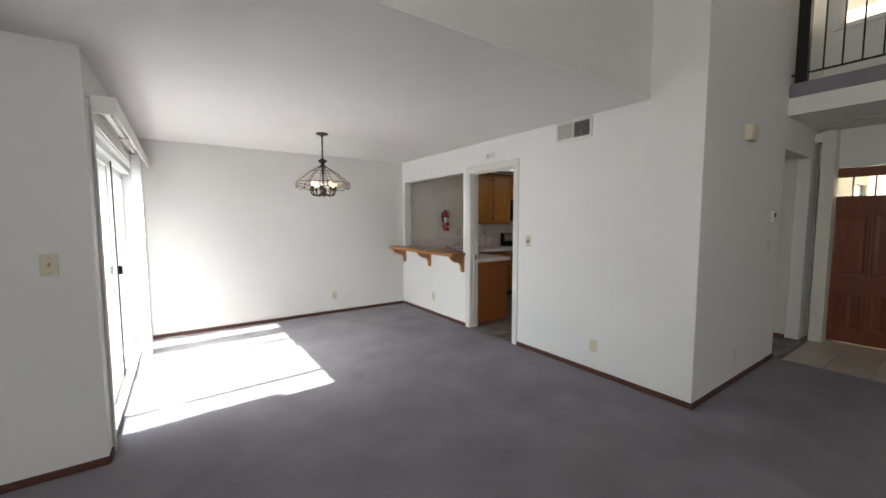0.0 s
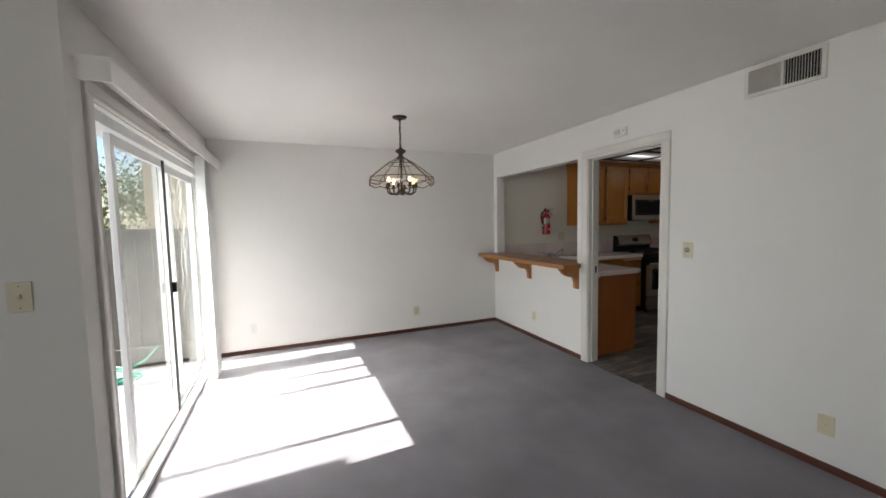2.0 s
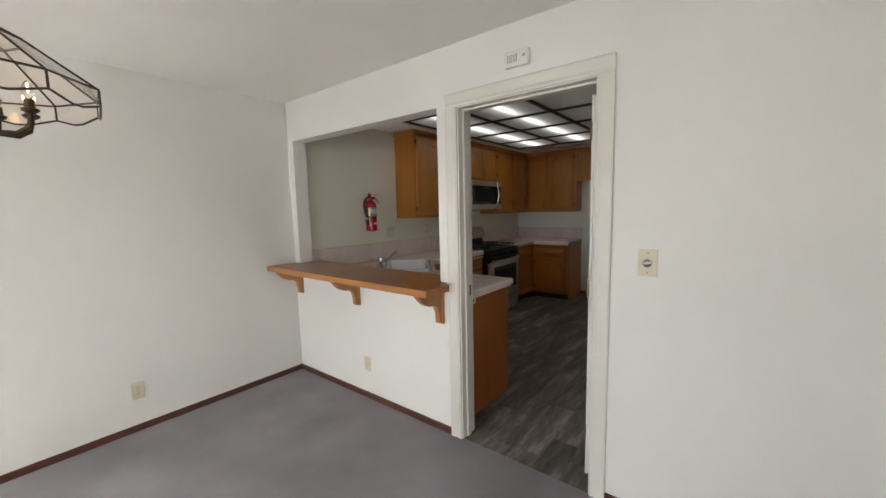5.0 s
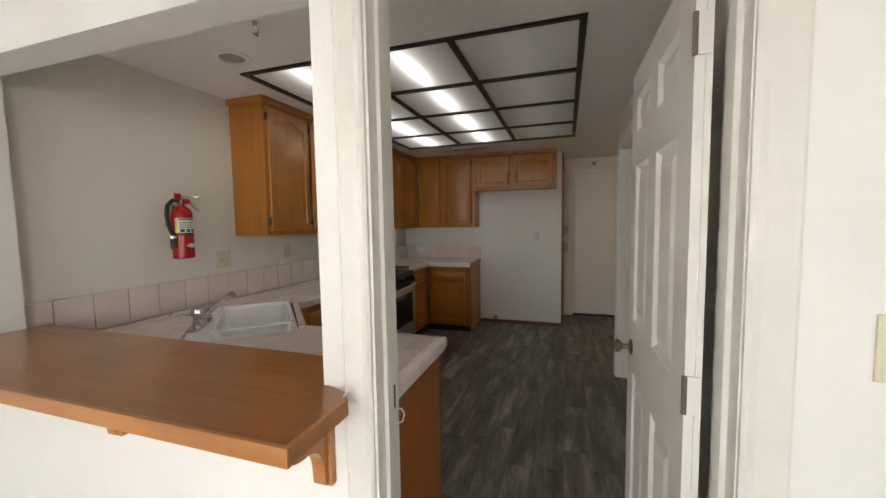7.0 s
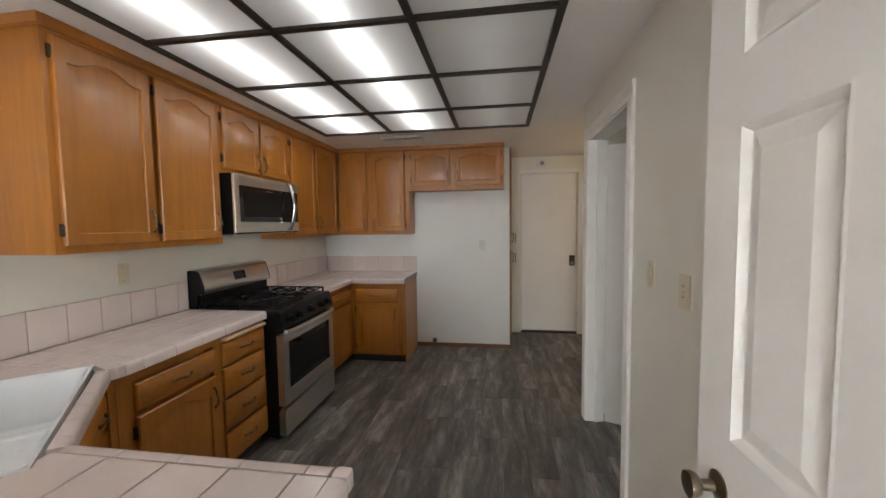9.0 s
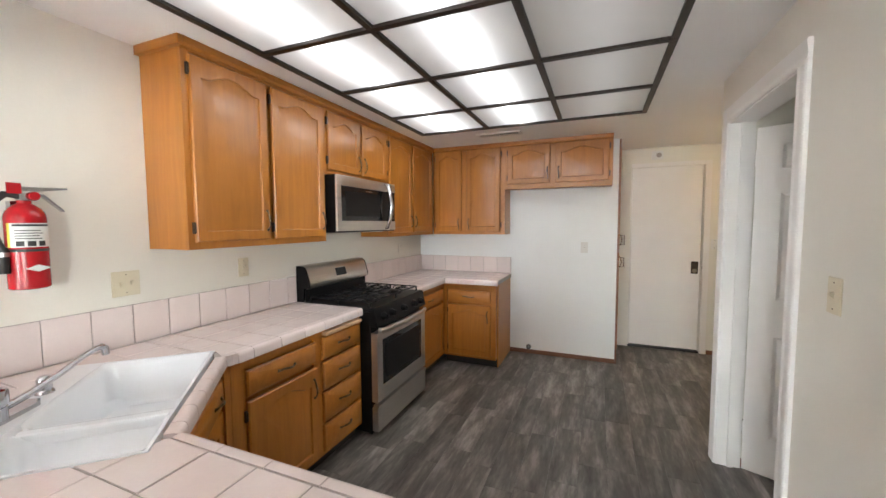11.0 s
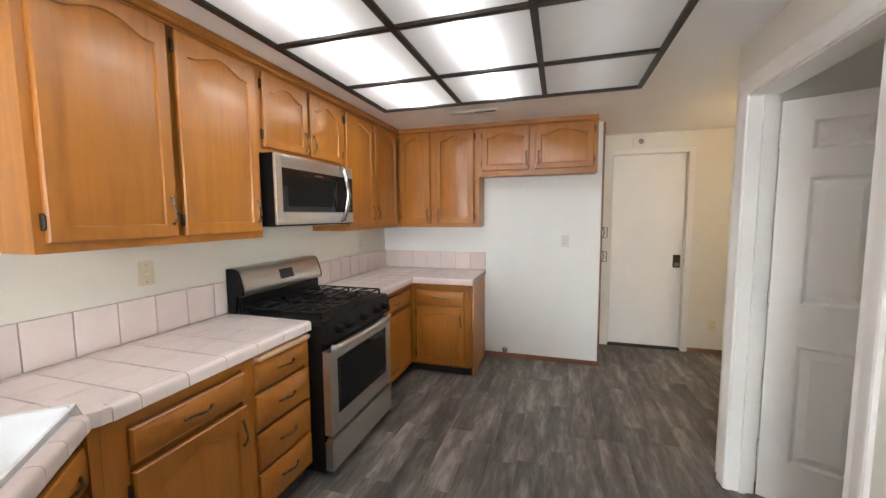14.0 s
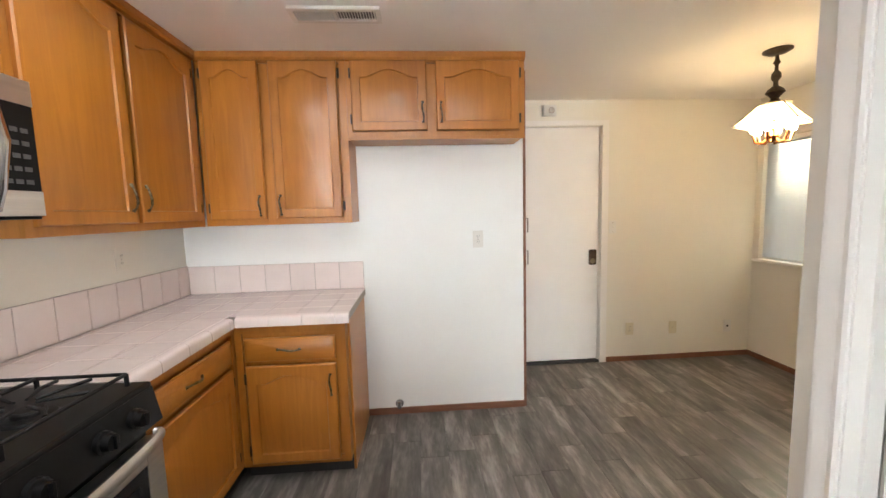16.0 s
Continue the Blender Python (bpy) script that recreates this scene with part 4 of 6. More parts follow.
for a, b in ((3.905, 6.09), (6.955, 8.262)):
    part("grout_bed", bx(a, b, 6.312, 6.3195, CT, 1.118), M_GROUT, splash)
    x = 4.357 + 0.165 * math.floor((a - 4.357) / 0.165)
    while x < b - 0.01:
        xa, xb = max(a, x) + 0.002, min(b, x + 0.165) - 0.002
        if xb - xa > 0.015:
            slab_tile([(xa, CT + 0.003), (xb, CT + 0.003), (xb, 1.118), (xa, 1.118)], 0, 0.010, splash, lambda u, v, w: (u, 6.314 - w, v))
        x += 0.165
part("grout_bed", bx(8.2625, 8.2695, 5.15, 6.312, CT, 1.112), M_GROUT, splash)
y = 6.304
while y > 5.16:
    yb = max(y - 0.165, 5.15)
    slab_tile([(yb + 0.002, CT + 0.003), (y - 0.002, CT + 0.003), (y - 0.002, 1.112), (yb + 0.002, 1.112)], 0, 0.008, splash, lambda u, v, w: (8.2645 - w, u, v))
    y -= 0.165

# ---- sink and faucet ----
TS = Matrix.Translation((S0.x, S0.y, 0)) @ Matrix.Rotation(SA, 4, "Z")
sink = thing("kitchen_sink", (4.55, 5.75, 0.9), "white enamel double-bowl sink set diagonally in the counter", "sink")
U = [(0.009, 0.275), (0.295, SL - 0.009)]
V0, V1 = 0.009, 0.405
part("rim", boxes((0, SL, 0, V0, 0.90, 0.926), (0, SL, V1, SW, 0.90, 0.926), (0, U[0][0], V0, V1, 0.90, 0.926), (U[1][1], SL, V0, V1, 0.90, 0.926)), M_SINK, sink, turn=TS)
part("divider", bx(U[0][1] - 0.012, U[1][0] + 0.012, V0 - 0.002, V1 + 0.004, 0.80, 0.904, 0.009), M_SINK, sink, turn=TS)


def bowl(u0, u1, v0, v1, depth):
    bm = bmesh.new()
    rings = []
    for off, z, r in ((-0.002, 0.924, 0.03), (0.004, 0.918, 0.035), (0.010, 0.90, 0.04), (0.020, 0.925 - depth + 0.03, 0.05), (0.045, 0.925 - depth, 0.05), (0.11, 0.925 - depth - 0.004, 0.02)):
        ring = []
        for cx, cy, a0 in ((u1 - off - r, v0 + off + r, -90), (u1 - off - r, v1 - off - r, 0), (u0 + off + r, v1 - off - r, 90), (u0 + off + r, v0 + off + r, 180)):
            for k in range(5):
                a = radians(a0 + 90 * k / 4)
                x = cx + r * math.cos(a)
                dip = 0.028 * max(0.0, 1 - abs(x - 0.285) / 0.045) if z > 0.89 else 0.0
                ring.append(bm.verts.new((x, cy + r * math.sin(a), z - dip)))
        rings.append(ring)
    n = 20
    for a, b in zip(rings, rings[1:]):
        for k in range(n):
            bm.faces.new((a[k], a[(k + 1) % n], b[(k + 1) % n], b[k]))
    bm.faces.new(rings[-1])
    bo = part("bowl", bm, M_SINK, sink, "", True, TS)
    part("drain", cyl(bmesh.new(), ((u0 + u1) / 2, (v0 + v1) / 2, 0.915 - depth), ((u0 + u1) / 2, (v0 + v1) / 2, 0.925 - depth + 0.002), 0.04, 20), M_CHROME, bo, "chrome drain", False, TS)


bowl(*U[0], V0, V1, 0.14)
bowl(*U[1], V0, V1, 0.18)
faucet = thing("faucet", (4.43, 5.86, 0.926), "chrome single-lever kitchen faucet with a swivel spout", "faucet")
fp = prism(bmesh.new(), [(0.20, 0.478), (0.215, 0.512), (0.245, 0.518), (0.44, 0.478), (0.462, 0.462), (0.460, 0.432), (0.435, 0.420), (0.225, 0.458)], "z", 0.926, 0.940)
part("base_plate", fp, M_CHROME, faucet, turn=TS)
BU, BV = 0.315, 0.468
part("body", lathe(bmesh.new(), [(0.034, 0.938), (0.033, 0.944), (0.033, 0.976), (0.029, 0.978), (0.029, 0.983), (0.037, 0.986), (0.037, 1.022), (0.034, 1.029), (0.024, 1.031), (0.022, 1.028), (0.0, 1.028)], (BU, BV, 0), 24), M_CHROME, faucet, "", True, TS)
part("spout", tube(bmesh.new(), [(BU + 0.02, BV - 0.006, 0.962), (0.40, 0.437, 0.972), (0.50, 0.398, 1.000), (0.59, 0.362, 1.034), (0.625, 0.349, 1.043), (0.65, 0.339, 1.043), (0.66, 0.335, 1.034), (0.662, 0.334, 1.008)], [0.012, 0.011, 0.0105, 0.010, 0.010, 0.011, 0.013, 0.013], 12), M_CHROME, faucet, "", True, TS)
part("lever", tube(bmesh.new(), [(BU - 0.03, BV + 0.015, 1.000), (BU - 0.05, BV + 0.04, 1.003), (BU - 0.07, BV + 0.07, 1.022), (BU - 0.10, BV + 0.095, 1.03), (BU - 0.12, BV + 0.11, 1.027)], [0.005, 0.0035, 0.003, 0.003, 0.004], 8), M_CHROME, faucet, "", True, TS)
spr = thing("sink_air_gap", (4.57, 6.0, 0.926), "small chrome cap on the sink ledge", "air gap")
part("cap", lathe(bmesh.new(), [(0.026, 0.926), (0.024, 0.935), (0.02, 0.94), (0.02, 0.975), (0.014, 0.985), (0, 0.986)], (0.545, 0.462, 0), 18), M_CHROME, spr, "", True, TS)
cloth = solid("sponge", bx(3.995, 4.06, 4.625, 4.72, CT, CT + 0.022, 0.006), M_YELLOW, "small yellow sponge lying on the counter", "sponge")

# ---- stove ----
X0, X1, YF = 6.097, 6.877, 5.64
st = thing("gas_stove", ((X0 + X1) / 2, 5.95, 0), "stainless and black gas range with four-burner cooktop", "stove")
part("body", boxes((X0, X1, YF + 0.02, 6.30, 0.03, 0.895), bevel=0.004), M_BLACK, st, "black side panels")
for x in (X0 + 0.05, X1 - 0.05):
    for yy in (YF + 0.06, 6.25):
        part("foot", cyl(bmesh.new(), (x, yy, 0.0), (x, yy, 0.03), 0.018, 10), M_BLACK, st)
part("cooktop", bx(X0 - 0.003, X1 + 0.003, YF - 0.01, 6.27, 0.895, 0.925, 0.008), M_BLACK, st)
part("control_panel", prism(bmesh.new(), [(YF + 0.02, 0.895), (YF - 0.012, 0.91), (YF - 0.035, 0.80), (YF + 0.02, 0.795)], "x", X0, X1), M_BLACK, st)
for k in range(5):
    xk = X0 + (0.10, 0.215, 0.39, 0.565, 0.68)[k]
    kn = part("knob", lathe(bmesh.new(), [(0.030, 0), (0.029, 0.012), (0.024, 0.016), (0.022, 0.034), (0, 0.036)], (xk, YF - 0.022, 0.853), 18, "y"), M_BLACK, st, "black knob", True)
    part("knob_grip", bx(xk - 0.005, xk + 0.005, YF - 0.066, YF - 0.056, 0.835, 0.871, 0.002), M_BLACK, kn)
ZD = (0.255, 0.748)
od = part("oven_door", boxes((X0 + 0.004, X0 + 0.075, YF - 0.03, YF + 0.02, *ZD), (X1 - 0.075, X1 - 0.004, YF - 0.03, YF + 0.02, *ZD), (X0 + 0.075, X1 - 0.075, YF - 0.03, YF + 0.02, ZD[0], 0.36), (X0 + 0.075, X1 - 0.075, YF - 0.03, YF + 0.02, 0.69, ZD[1]), bevel=0.003), M_STEEL, st, "stainless oven door")
part("window", bx(X0 + 0.075, X1 - 0.075, YF - 0.027, YF + 0.015, 0.36, 0.69), M_OVENGLASS, od, "dark oven window")
part("window_inner", boxes((X0 + 0.115, X1 - 0.115, YF - 0.0285, YF - 0.0275, 0.40, 0.65)), M_BLACK, od)
hp = [(X0 + 0.03 + (X1 - X0 - 0.06) * k / 14, YF - 0.045 - 0.028 * math.sin(math.pi * k / 14) ** 0.5, 0.752 - 0.0 * k) for k in range(15)]
hb = tube(bmesh.new(), [(hp[0][0], YF - 0.028, 0.752)] + hp + [(hp[-1][0], YF - 0.028, 0.752)], 0.012, 10)
bmesh.ops.transform(hb, matrix=Matrix.Translation((0, 0, 0.766)) @ Matrix.Diagonal((1, 1, 1.7, 1)) @ Matrix.Translation((0, 0, -0.752)), verts=hb.verts)
part("handle", hb, M_STEEL, od, "curved steel handle", True)
part("drawer", boxes((X0 + 0.004, X1 - 0.004, YF - 0.03, YF + 0.02, 0.045, 0.215), (X0 + 0.004, X1 - 0.004, YF - 0.036, YF + 0.01, 0.215, 0.238), bevel=0.003), M_STEEL, st, "stainless warming drawer")
BACK = [(6.305, 0.925), (6.245, 0.925), (6.235, 1.025), (6.195, 1.035), (6.188, 1.05), (6.192, 1.075), (6.216, 1.16), (6.230, 1.183), (6.255, 1.195), (6.305, 1.195)]
bg = bmesh.new()
prism(bg, BACK, "x", X0 + 0.018, X1 - 0.018)
bgp = part("back_panel", bg, M_STEEL, st, "rounded stainless back panel", True)
for xa in (X0, X1 - 0.017):
    part("back_panel_cap", prism(bmesh.new(), [(y + 0.004, z - 0.003) for y, z in BACK], "x", xa, xa + 0.017), M_BLACK, bgp, "black end cap")
part("back_vent", bx(X0 + 0.018, X1 - 0.018, 6.216, 6.245, 0.926, 1.02), M_BLACK, bgp)
part("display", prism(bmesh.new(), [(6.202, 1.083), (6.1925, 1.085), (6.2095, 1.147), (6.218, 1.149)], "x", X0 + 0.33, X0 + 0.46), M_OVENGLASS, bgp, "black clock display")
for i, cx in enumerate((X0 + 0.20, X0 + 0.39, X1 - 0.20)):
    for cy in ((5.80, 6.08) if i != 1 else (5.94,)):
        br = part("burner", lathe(bmesh.new(), [(0.06, 0.925), (0.055, 0.932), (0.035, 0.936), (0.035, 0.945), (0.03, 0.95), (0, 0.951)], (cx, cy, 0), 20), M_IRON, st, "black burner", True)
for gx0, gx1 in ((X0 + 0.03, X0 + 0.385), (X0 + 0.395, X1 - 0.03)):
    g = bmesh.new()
    gy0, gy1, gz, r = 5.68, 6.20, 0.962, 0.006
    for p, q in (((gx0, gy0), (gx1, gy0)), ((gx0, gy1), (gx1, gy1)), ((gx0, gy0), (gx0, gy1)), ((gx1, gy0), (gx1, gy1)), ((gx0, (gy0 + gy1) / 2), (gx1, (gy0 + gy1) / 2))):
        tube(g, [(*p, gz), (*q, gz)], r, 6)
    for cy in (5.81, 6.07):
        cx = (gx0 + gx1) / 2
        for k in range(8):
            a = k * math.pi / 4 + 0.39
            tube(g, [(cx + 0.03 * math.cos(a), cy + 0.03 * math.sin(a), gz + 0.004), (cx + 0.10 * math.cos(a), cy + 0.10 * math.sin(a), gz + 0.006), (cx + 0.165 * math.cos(a), cy + 0.128 * math.sin(a), gz)], [0.004, 0.006, 0.006], 6)
    for x in (gx0, gx1):
        for yv in (gy0, (gy0 + gy1) / 2, gy1):
            tube(g, [(x, yv, 0.922), (x, yv, gz)], 0.007, 6)
    part("grate", g, M_IRON, st, "black cast iron grate")

# ---- microwave ----
M_KEY = mat("grey_keypad", (0.09, 0.09, 0.09), 0.5)
mw = thing("microwave", (6.52, 6.1, 1.445), "stainless over-the-range microwave under a cabinet", "microwave")
MX0, MX1, MF = 6.115, 6.935, 5.93
part("body", bx(MX0, MX1, MF + 0.012, 6.315, 1.445, 1.863, 0.004), M_BLACK, mw, "black casing")
part("door_frame", boxes((MX0, MX0 + 0.05, MF, MF + 0.02, 1.455, 1.86), (MX0 + 0.05, MX1, MF, MF + 0.02, 1.455, 1.53), (MX0 + 0.05, MX1, MF, MF + 0.02, 1.785, 1.86), bevel=0.003), M_STEEL, mw, "stainless front frame")
part("window", bx(MX0 + 0.05, MX1 - 0.21, MF + 0.003, MF + 0.02, 1.53, 1.785), M_OVENGLASS, mw, "dark door window")
part("window_mesh", bx(MX0 + 0.10, MX1 - 0.25, MF + 0.0015, MF + 0.003, 1.565, 1.75), M_BLACK, mw)
part("control_strip", bx(MX1 - 0.21, MX1 - 0.002, MF + 0.003, MF + 0.02, 1.53, 1.785), M_BLACK, mw, "black control panel")
for r in range(5):
    for q in range(3):
        part("button", bx(MX1 - 0.105 + q * 0.03, MX1 - 0.085 + q * 0.03, MF, MF + 0.003, 1.55 + r * 0.038, 1.563 + r * 0.038), M_KEY, mw)
part("badge", bx(6.47, 6.56, MF + 0.0005, MF + 0.003, 1.760, 1.768), M_CHROME, mw)
part("handle", tube(bmesh.new(), [(MX1 - 0.165, MF + 0.004, 1.47), (MX1 - 0.165, MF - 0.02, 1.475), (MX1 - 0.168, MF - 0.04, 1.53), (MX1 - 0.17, MF - 0.066, 1.655), (MX1 - 0.168, MF - 0.04, 1.79), (MX1 - 0.165, MF - 0.02, 1.842), (MX1 - 0.165, MF + 0.004, 1.848)], [0.014, 0.016, 0.018, 0.019, 0.018, 0.016, 0.014], 12), M_CHROME, mw, "bowed chrome handle", True)
part("underside_filter", boxes((MX0 + 0.08, MX0 + 0.36, MF + 0.08, 6.28, 1.439, 1.446), (MX1 - 0.36, MX1 - 0.08, MF + 0.08, 6.28, 1.439, 1.446)), M_STEEL, mw)

# ---- ceiling light panel ----
PX, PY = [4.775, 5.41, 6.04, 6.70, 7.31], [3.90, 4.53, 5.17, 5.82]


def diffuser_mat(name, strength, width):
    """An acrylic diffuser that glows most under its tube, which runs along x through the panel's middle."""
    m = bpy.data.materials.new(name)
    m.use_nodes = True
    n, l = m.node_tree.nodes, m.node_tree.links
    b = n["Principled BSDF"]
    b.inputs["Base Color"].default_value = (0.62, 0.61, 0.58, 1)
    b.inputs["Roughness"].default_value = 0.45
    co, sp = n.new("ShaderNodeTexCoord"), n.new("ShaderNodeSeparateXYZ")
    l.new(co.outputs["Generated"], sp.inputs[0])
    d = []
    for k, w in ((0, 0.22), (1, 1.0)):
        s, a = n.new("ShaderNodeMath"), n.new("ShaderNodeMath")
        s.operation, a.operation = "SUBTRACT", "ABSOLUTE"
        s.inputs[1].default_value = 0.5
        l.new(sp.outputs[k], s.inputs[0])
        l.new(s.outputs[0], a.inputs[0])
        q = n.new("ShaderNodeMath")
        q.operation = "MULTIPLY"
        q.inputs[1].default_value = w
        l.new(a.outputs[0], q.inputs[0])
        p = n.new("ShaderNodeMath")
        p.operation = "POWER"
        p.inputs[1].default_value = 2.0
        l.new(q.outputs[0], p.inputs[0])
        d.append(p)
    add = n.new("ShaderNodeMath")
    l.new(d[0].outputs[0], add.inputs[0])
    l.new(d[1].outputs[0], add.inputs[1])
    fall, over = n.new("ShaderNodeMath"), n.new("ShaderNodeMath")
    fall.operation, over.operation = "MULTIPLY_ADD", "DIVIDE"
    fall.inputs[1].default_value, fall.inputs[2].default_value = 1 / width ** 2, 1.0
    over.inputs[0].default_value = strength
    l.new(add.outputs[0], fall.inputs[0])
    l.new(fall.outputs[0], over.inputs[1])
    b.inputs["Emission Color"].default_value = (0.955, 0.985, 1.0, 1)
    l.new(over.outputs[0], b.inputs["Emission Strength"])
    return m


EAST_GAIN = (0.75, 0.85, 1.05, 1.15)  # panel strengths, raised eastwards to brighten that end of the kitchen
# the dead row also emits faintly, an added glow that lifts its grey
LIT, NARROW, FAINT = [diffuser_mat("lit_diffuser", 0.78 * f, 0.052) for f in EAST_GAIN], [diffuser_mat("lit_diffuser_narrow", 1.15 * f, 0.036) for f in EAST_GAIN], [diffuser_mat("unlit_diffuser_glow", 0.008, 0.3)] * 4
lp = thing("ceiling_light_panel", (6.04, 4.86, KH), "recessed fluorescent ceiling panel with a dark bronze grid, one row unlit", "ceiling light")
for x in PX:
    part("grid_bar", bx(x - 0.017, x + 0.017, PY[0] - 0.017, PY[-1] + 0.017, KH - 0.010, KH + 0.02, 0.002), M_GRIDBAR, lp)
for j, y in enumerate(PY):
    for i in range(4):
        part("grid_bar", bx(PX[i] + 0.0175, PX[i + 1] - 0.0175, y - 0.017, y + 0.017, KH - 0.0095, KH + 0.02, 0.002), M_GRIDBAR, lp)
for i in range(4):
    for j in range(3):
        bm = bmesh.new()
        x0, x1, y0, y1 = PX[i] + 0.017, PX[i + 1] - 0.017, PY[j] + 0.017, PY[j + 1] - 0.017
        box(bm, x0, x1, y0, y1, KH + 0.006, KH + 0.012)
        part("diffuser", bm, (FAINT, NARROW, LIT)[j][i], lp, "glowing milky diffuser" if j else "unlit grey diffuser with a faint added glow")
part("housing", boxes((PX[0] - 0.03, PX[-1] + 0.03, PY[0] - 0.03, PY[-1] + 0.03, KH + 0.10, KH + 0.12)), M_CEIL, lp)

# ---- dining chandelier ----
LX, LY = 1.94, 4.85
ch = thing("chandelier", (LX, LY, CH), "antique bronze chandelier with a clear glass panel shade, lit", "chandelier")
part("canopy", lathe(bmesh.new(), [(0.066, CH), (0.066, CH - 0.006), (0.058, CH - 0.016), (0.02, CH - 0.022), (0.012, CH - 0.035), (0, CH - 0.035)], (LX, LY, 0), 24), M_BRONZE, ch, "", True)
for k in range(9):
    z, a = CH - 0.045 - k * 0.026, (k % 2) * math.pi / 2
    bm = bmesh.new()
    pts = []
    for q in range(13):
        t = q / 12 * 2 * math.pi
        pts.append((LX + 0.008 * math.cos(t) * math.cos(a), LY + 0.008 * math.cos(t) * math.sin(a), z + 0.018 * math.sin(t)))
    part("chain_link", tube(bm, pts, 0.0028, 6), M_BRONZE, ch)
part("cord", tube(bmesh.new(), [(LX + 0.006 * math.sin(k * 1.7), LY + 0.006 * math.cos(k * 1.9), CH - 0.03 - k * 0.03) for k in range(10)], 0.004, 6), M_BRONZE, ch, "", True)
part("stem", lathe(bmesh.new(), [(0.006, 2.185), (0.012, 2.175), (0.018, 2.165), (0.046, 2.15), (0.05, 2.142), (0.044, 2.130), (0.024, 2.120), (0.020, 2.105), (0.03, 2.09), (0.05, 2.078), (0.055, 2.07), (0.012, 2.065), (0.012, 1.80), (0.03, 1.79), (0.04, 1.77), (0.03, 1.752), (0.012, 1.745), (0, 1.74)], (LX, LY, 0), 20), M_BRONZE, ch, "", True)
NS = 10
levels = [(0.055, 2.068), (0.135, 2.022), (0.30, 1.895), (0.30, 1.845)]


def ring_pt(r, z, k, tw=0.17):
    a = 2 * math.pi * k / NS + tw
    return Vector((LX + r * math.cos(a), LY + r * math.sin(a), z))


came = bmesh.new()
for k in range(NS):
    for (r0, z0), (r1, z1) in zip(levels[:3], levels[1:]):
        a, b = (ring_pt(r0, z0, k), ring_pt(r0, z0, k + 1)), (ring_pt(r1, z1, k), ring_pt(r1, z1, k + 1))
        bm = bmesh.new()
        off = Vector((0, 0, 0.0015))
        q = [a[0], a[1], b[1], b[0]]
        if z1 < 1.85:
            mid = (b[0] + b[1]) / 2 - Vector((0, 0, 0.022))
            q = [a[0], a[1], b[1], (b[1] * 0.6 + b[0] * 0.4) - Vector((0, 0, 0.02)), (b[1] * 0.4 + b[0] * 0.6) - Vector((0, 0, 0.02)), b[0]]
        vs = [bm.verts.new(v) for v in q]
        ws = [bm.verts.new(v + off + (Vector((LX, LY, v.z)) - v).normalized() * 0.0015) for v in q]
        n = len(q)
        bm.faces.new(vs)
        bm.faces.new(ws[::-1])
        for i in range(n):
            bm.faces.new((vs[i], vs[(i + 1) % n], ws[(i + 1) % n], ws[i]))
        pane = part("shade_pane", bm, M_AMBER, ch, "clear bevelled glass pane")
        pane.visible_shadow = False
        tube(came, [a[0], b[0]], 0.0035, 5)
        tube(came, [b[0], b[1]] if z1 > 1.85 else q[2:6], 0.0035, 5)
part("shade_frame", came, M_BRONZE, ch, "dark metal came between the panes")
for k in range(8):
    a = 2 * math.pi * k / 8 + 0.3
    d = Vector((math.cos(a), math.sin(a), 0))
    c0 = Vector((LX, LY, 0))
    pts = [c0 + d * r + Vector((0, 0, z)) for r, z in ((0.03, 1.775), (0.06, 1.752), (0.10, 1.75), (0.128, 1.77), (0.135, 1.80), (0.135, 1.815))]
    ar = part("arm", tube(bmesh.new(), pts, 0.007, 8), M_BRONZE, ch, "", True)
    cc = c0 + d * 0.135
    part("candle_cup", lathe(bmesh.new(), [(0.008, 1.808), (0.019, 1.815), (0.021, 1.822), (0.013, 1.826), (0.012, 1.85), (0, 1.85)], (cc.x, cc.y, 0), 12), M_BRONZE, ar, "", True)
    part("bulb", lathe(bmesh.new(), [(0.006, 1.85), (0.013, 1.864), (0.015, 1.875), (0.010, 1.893), (0.0, 1.905)], (cc.x, cc.y, 0), 12), M_CANDLE if k % 2 == 0 else M_AMBER, ar, "lit candle bulb" if k % 2 == 0 else "unlit candle bulb", True)

# ---- nook lamp ----
NX, NY = 7.95, 2.52
nl = thing("nook_pendant_lamp", (NX, NY, KH), "brass pendant with a four-sided cream glass shade, lit", "pendant lamp")
part("canopy", lathe(bmesh.new(), [(0.075, KH), (0.075, KH - 0.008), (0.05, KH - 0.022), (0.012, KH - 0.03), (0, KH - 0.03)], (NX, NY, 0), 24), M_BRONZE, nl, "", True)
part("stem", lathe(bmesh.new(), [(0.008, KH - 0.03), (0.012, KH - 0.06), (0.02, KH - 0.075), (0.01, KH - 0.09), (0.01, KH - 0.12), (0.024, KH - 0.14), (0.026, KH - 0.165), (0.012, KH - 0.19), (0.014, KH - 0.215), (0.04, KH - 0.235), (0.05, KH - 0.255), (0.03, KH - 0.275), (0.02, KH - 0.29), (0.035, KH - 0.315), (0.088, KH - 0.325), (0, KH - 0.327)], (NX, NY, 0), 18), M_BRONZE, nl, "", True)
M_SHADE = mat("cream_lamp_glass", (0.85, 0.74, 0.5), 0.4, var=0.03)
M_SHADE.node_tree.nodes["Principled BSDF"].inputs["Transmission Weight"].default_value = 0.5
M_SHADE.node_tree.nodes["Principled BSDF"].inputs["Emission Color"].default_value = (1.0, 0.74, 0.36, 1)
M_SHADE.node_tree.nodes["Principled BSDF"].inputs["Emission Strength"].default_value = 0.10
fr = bmesh.new()
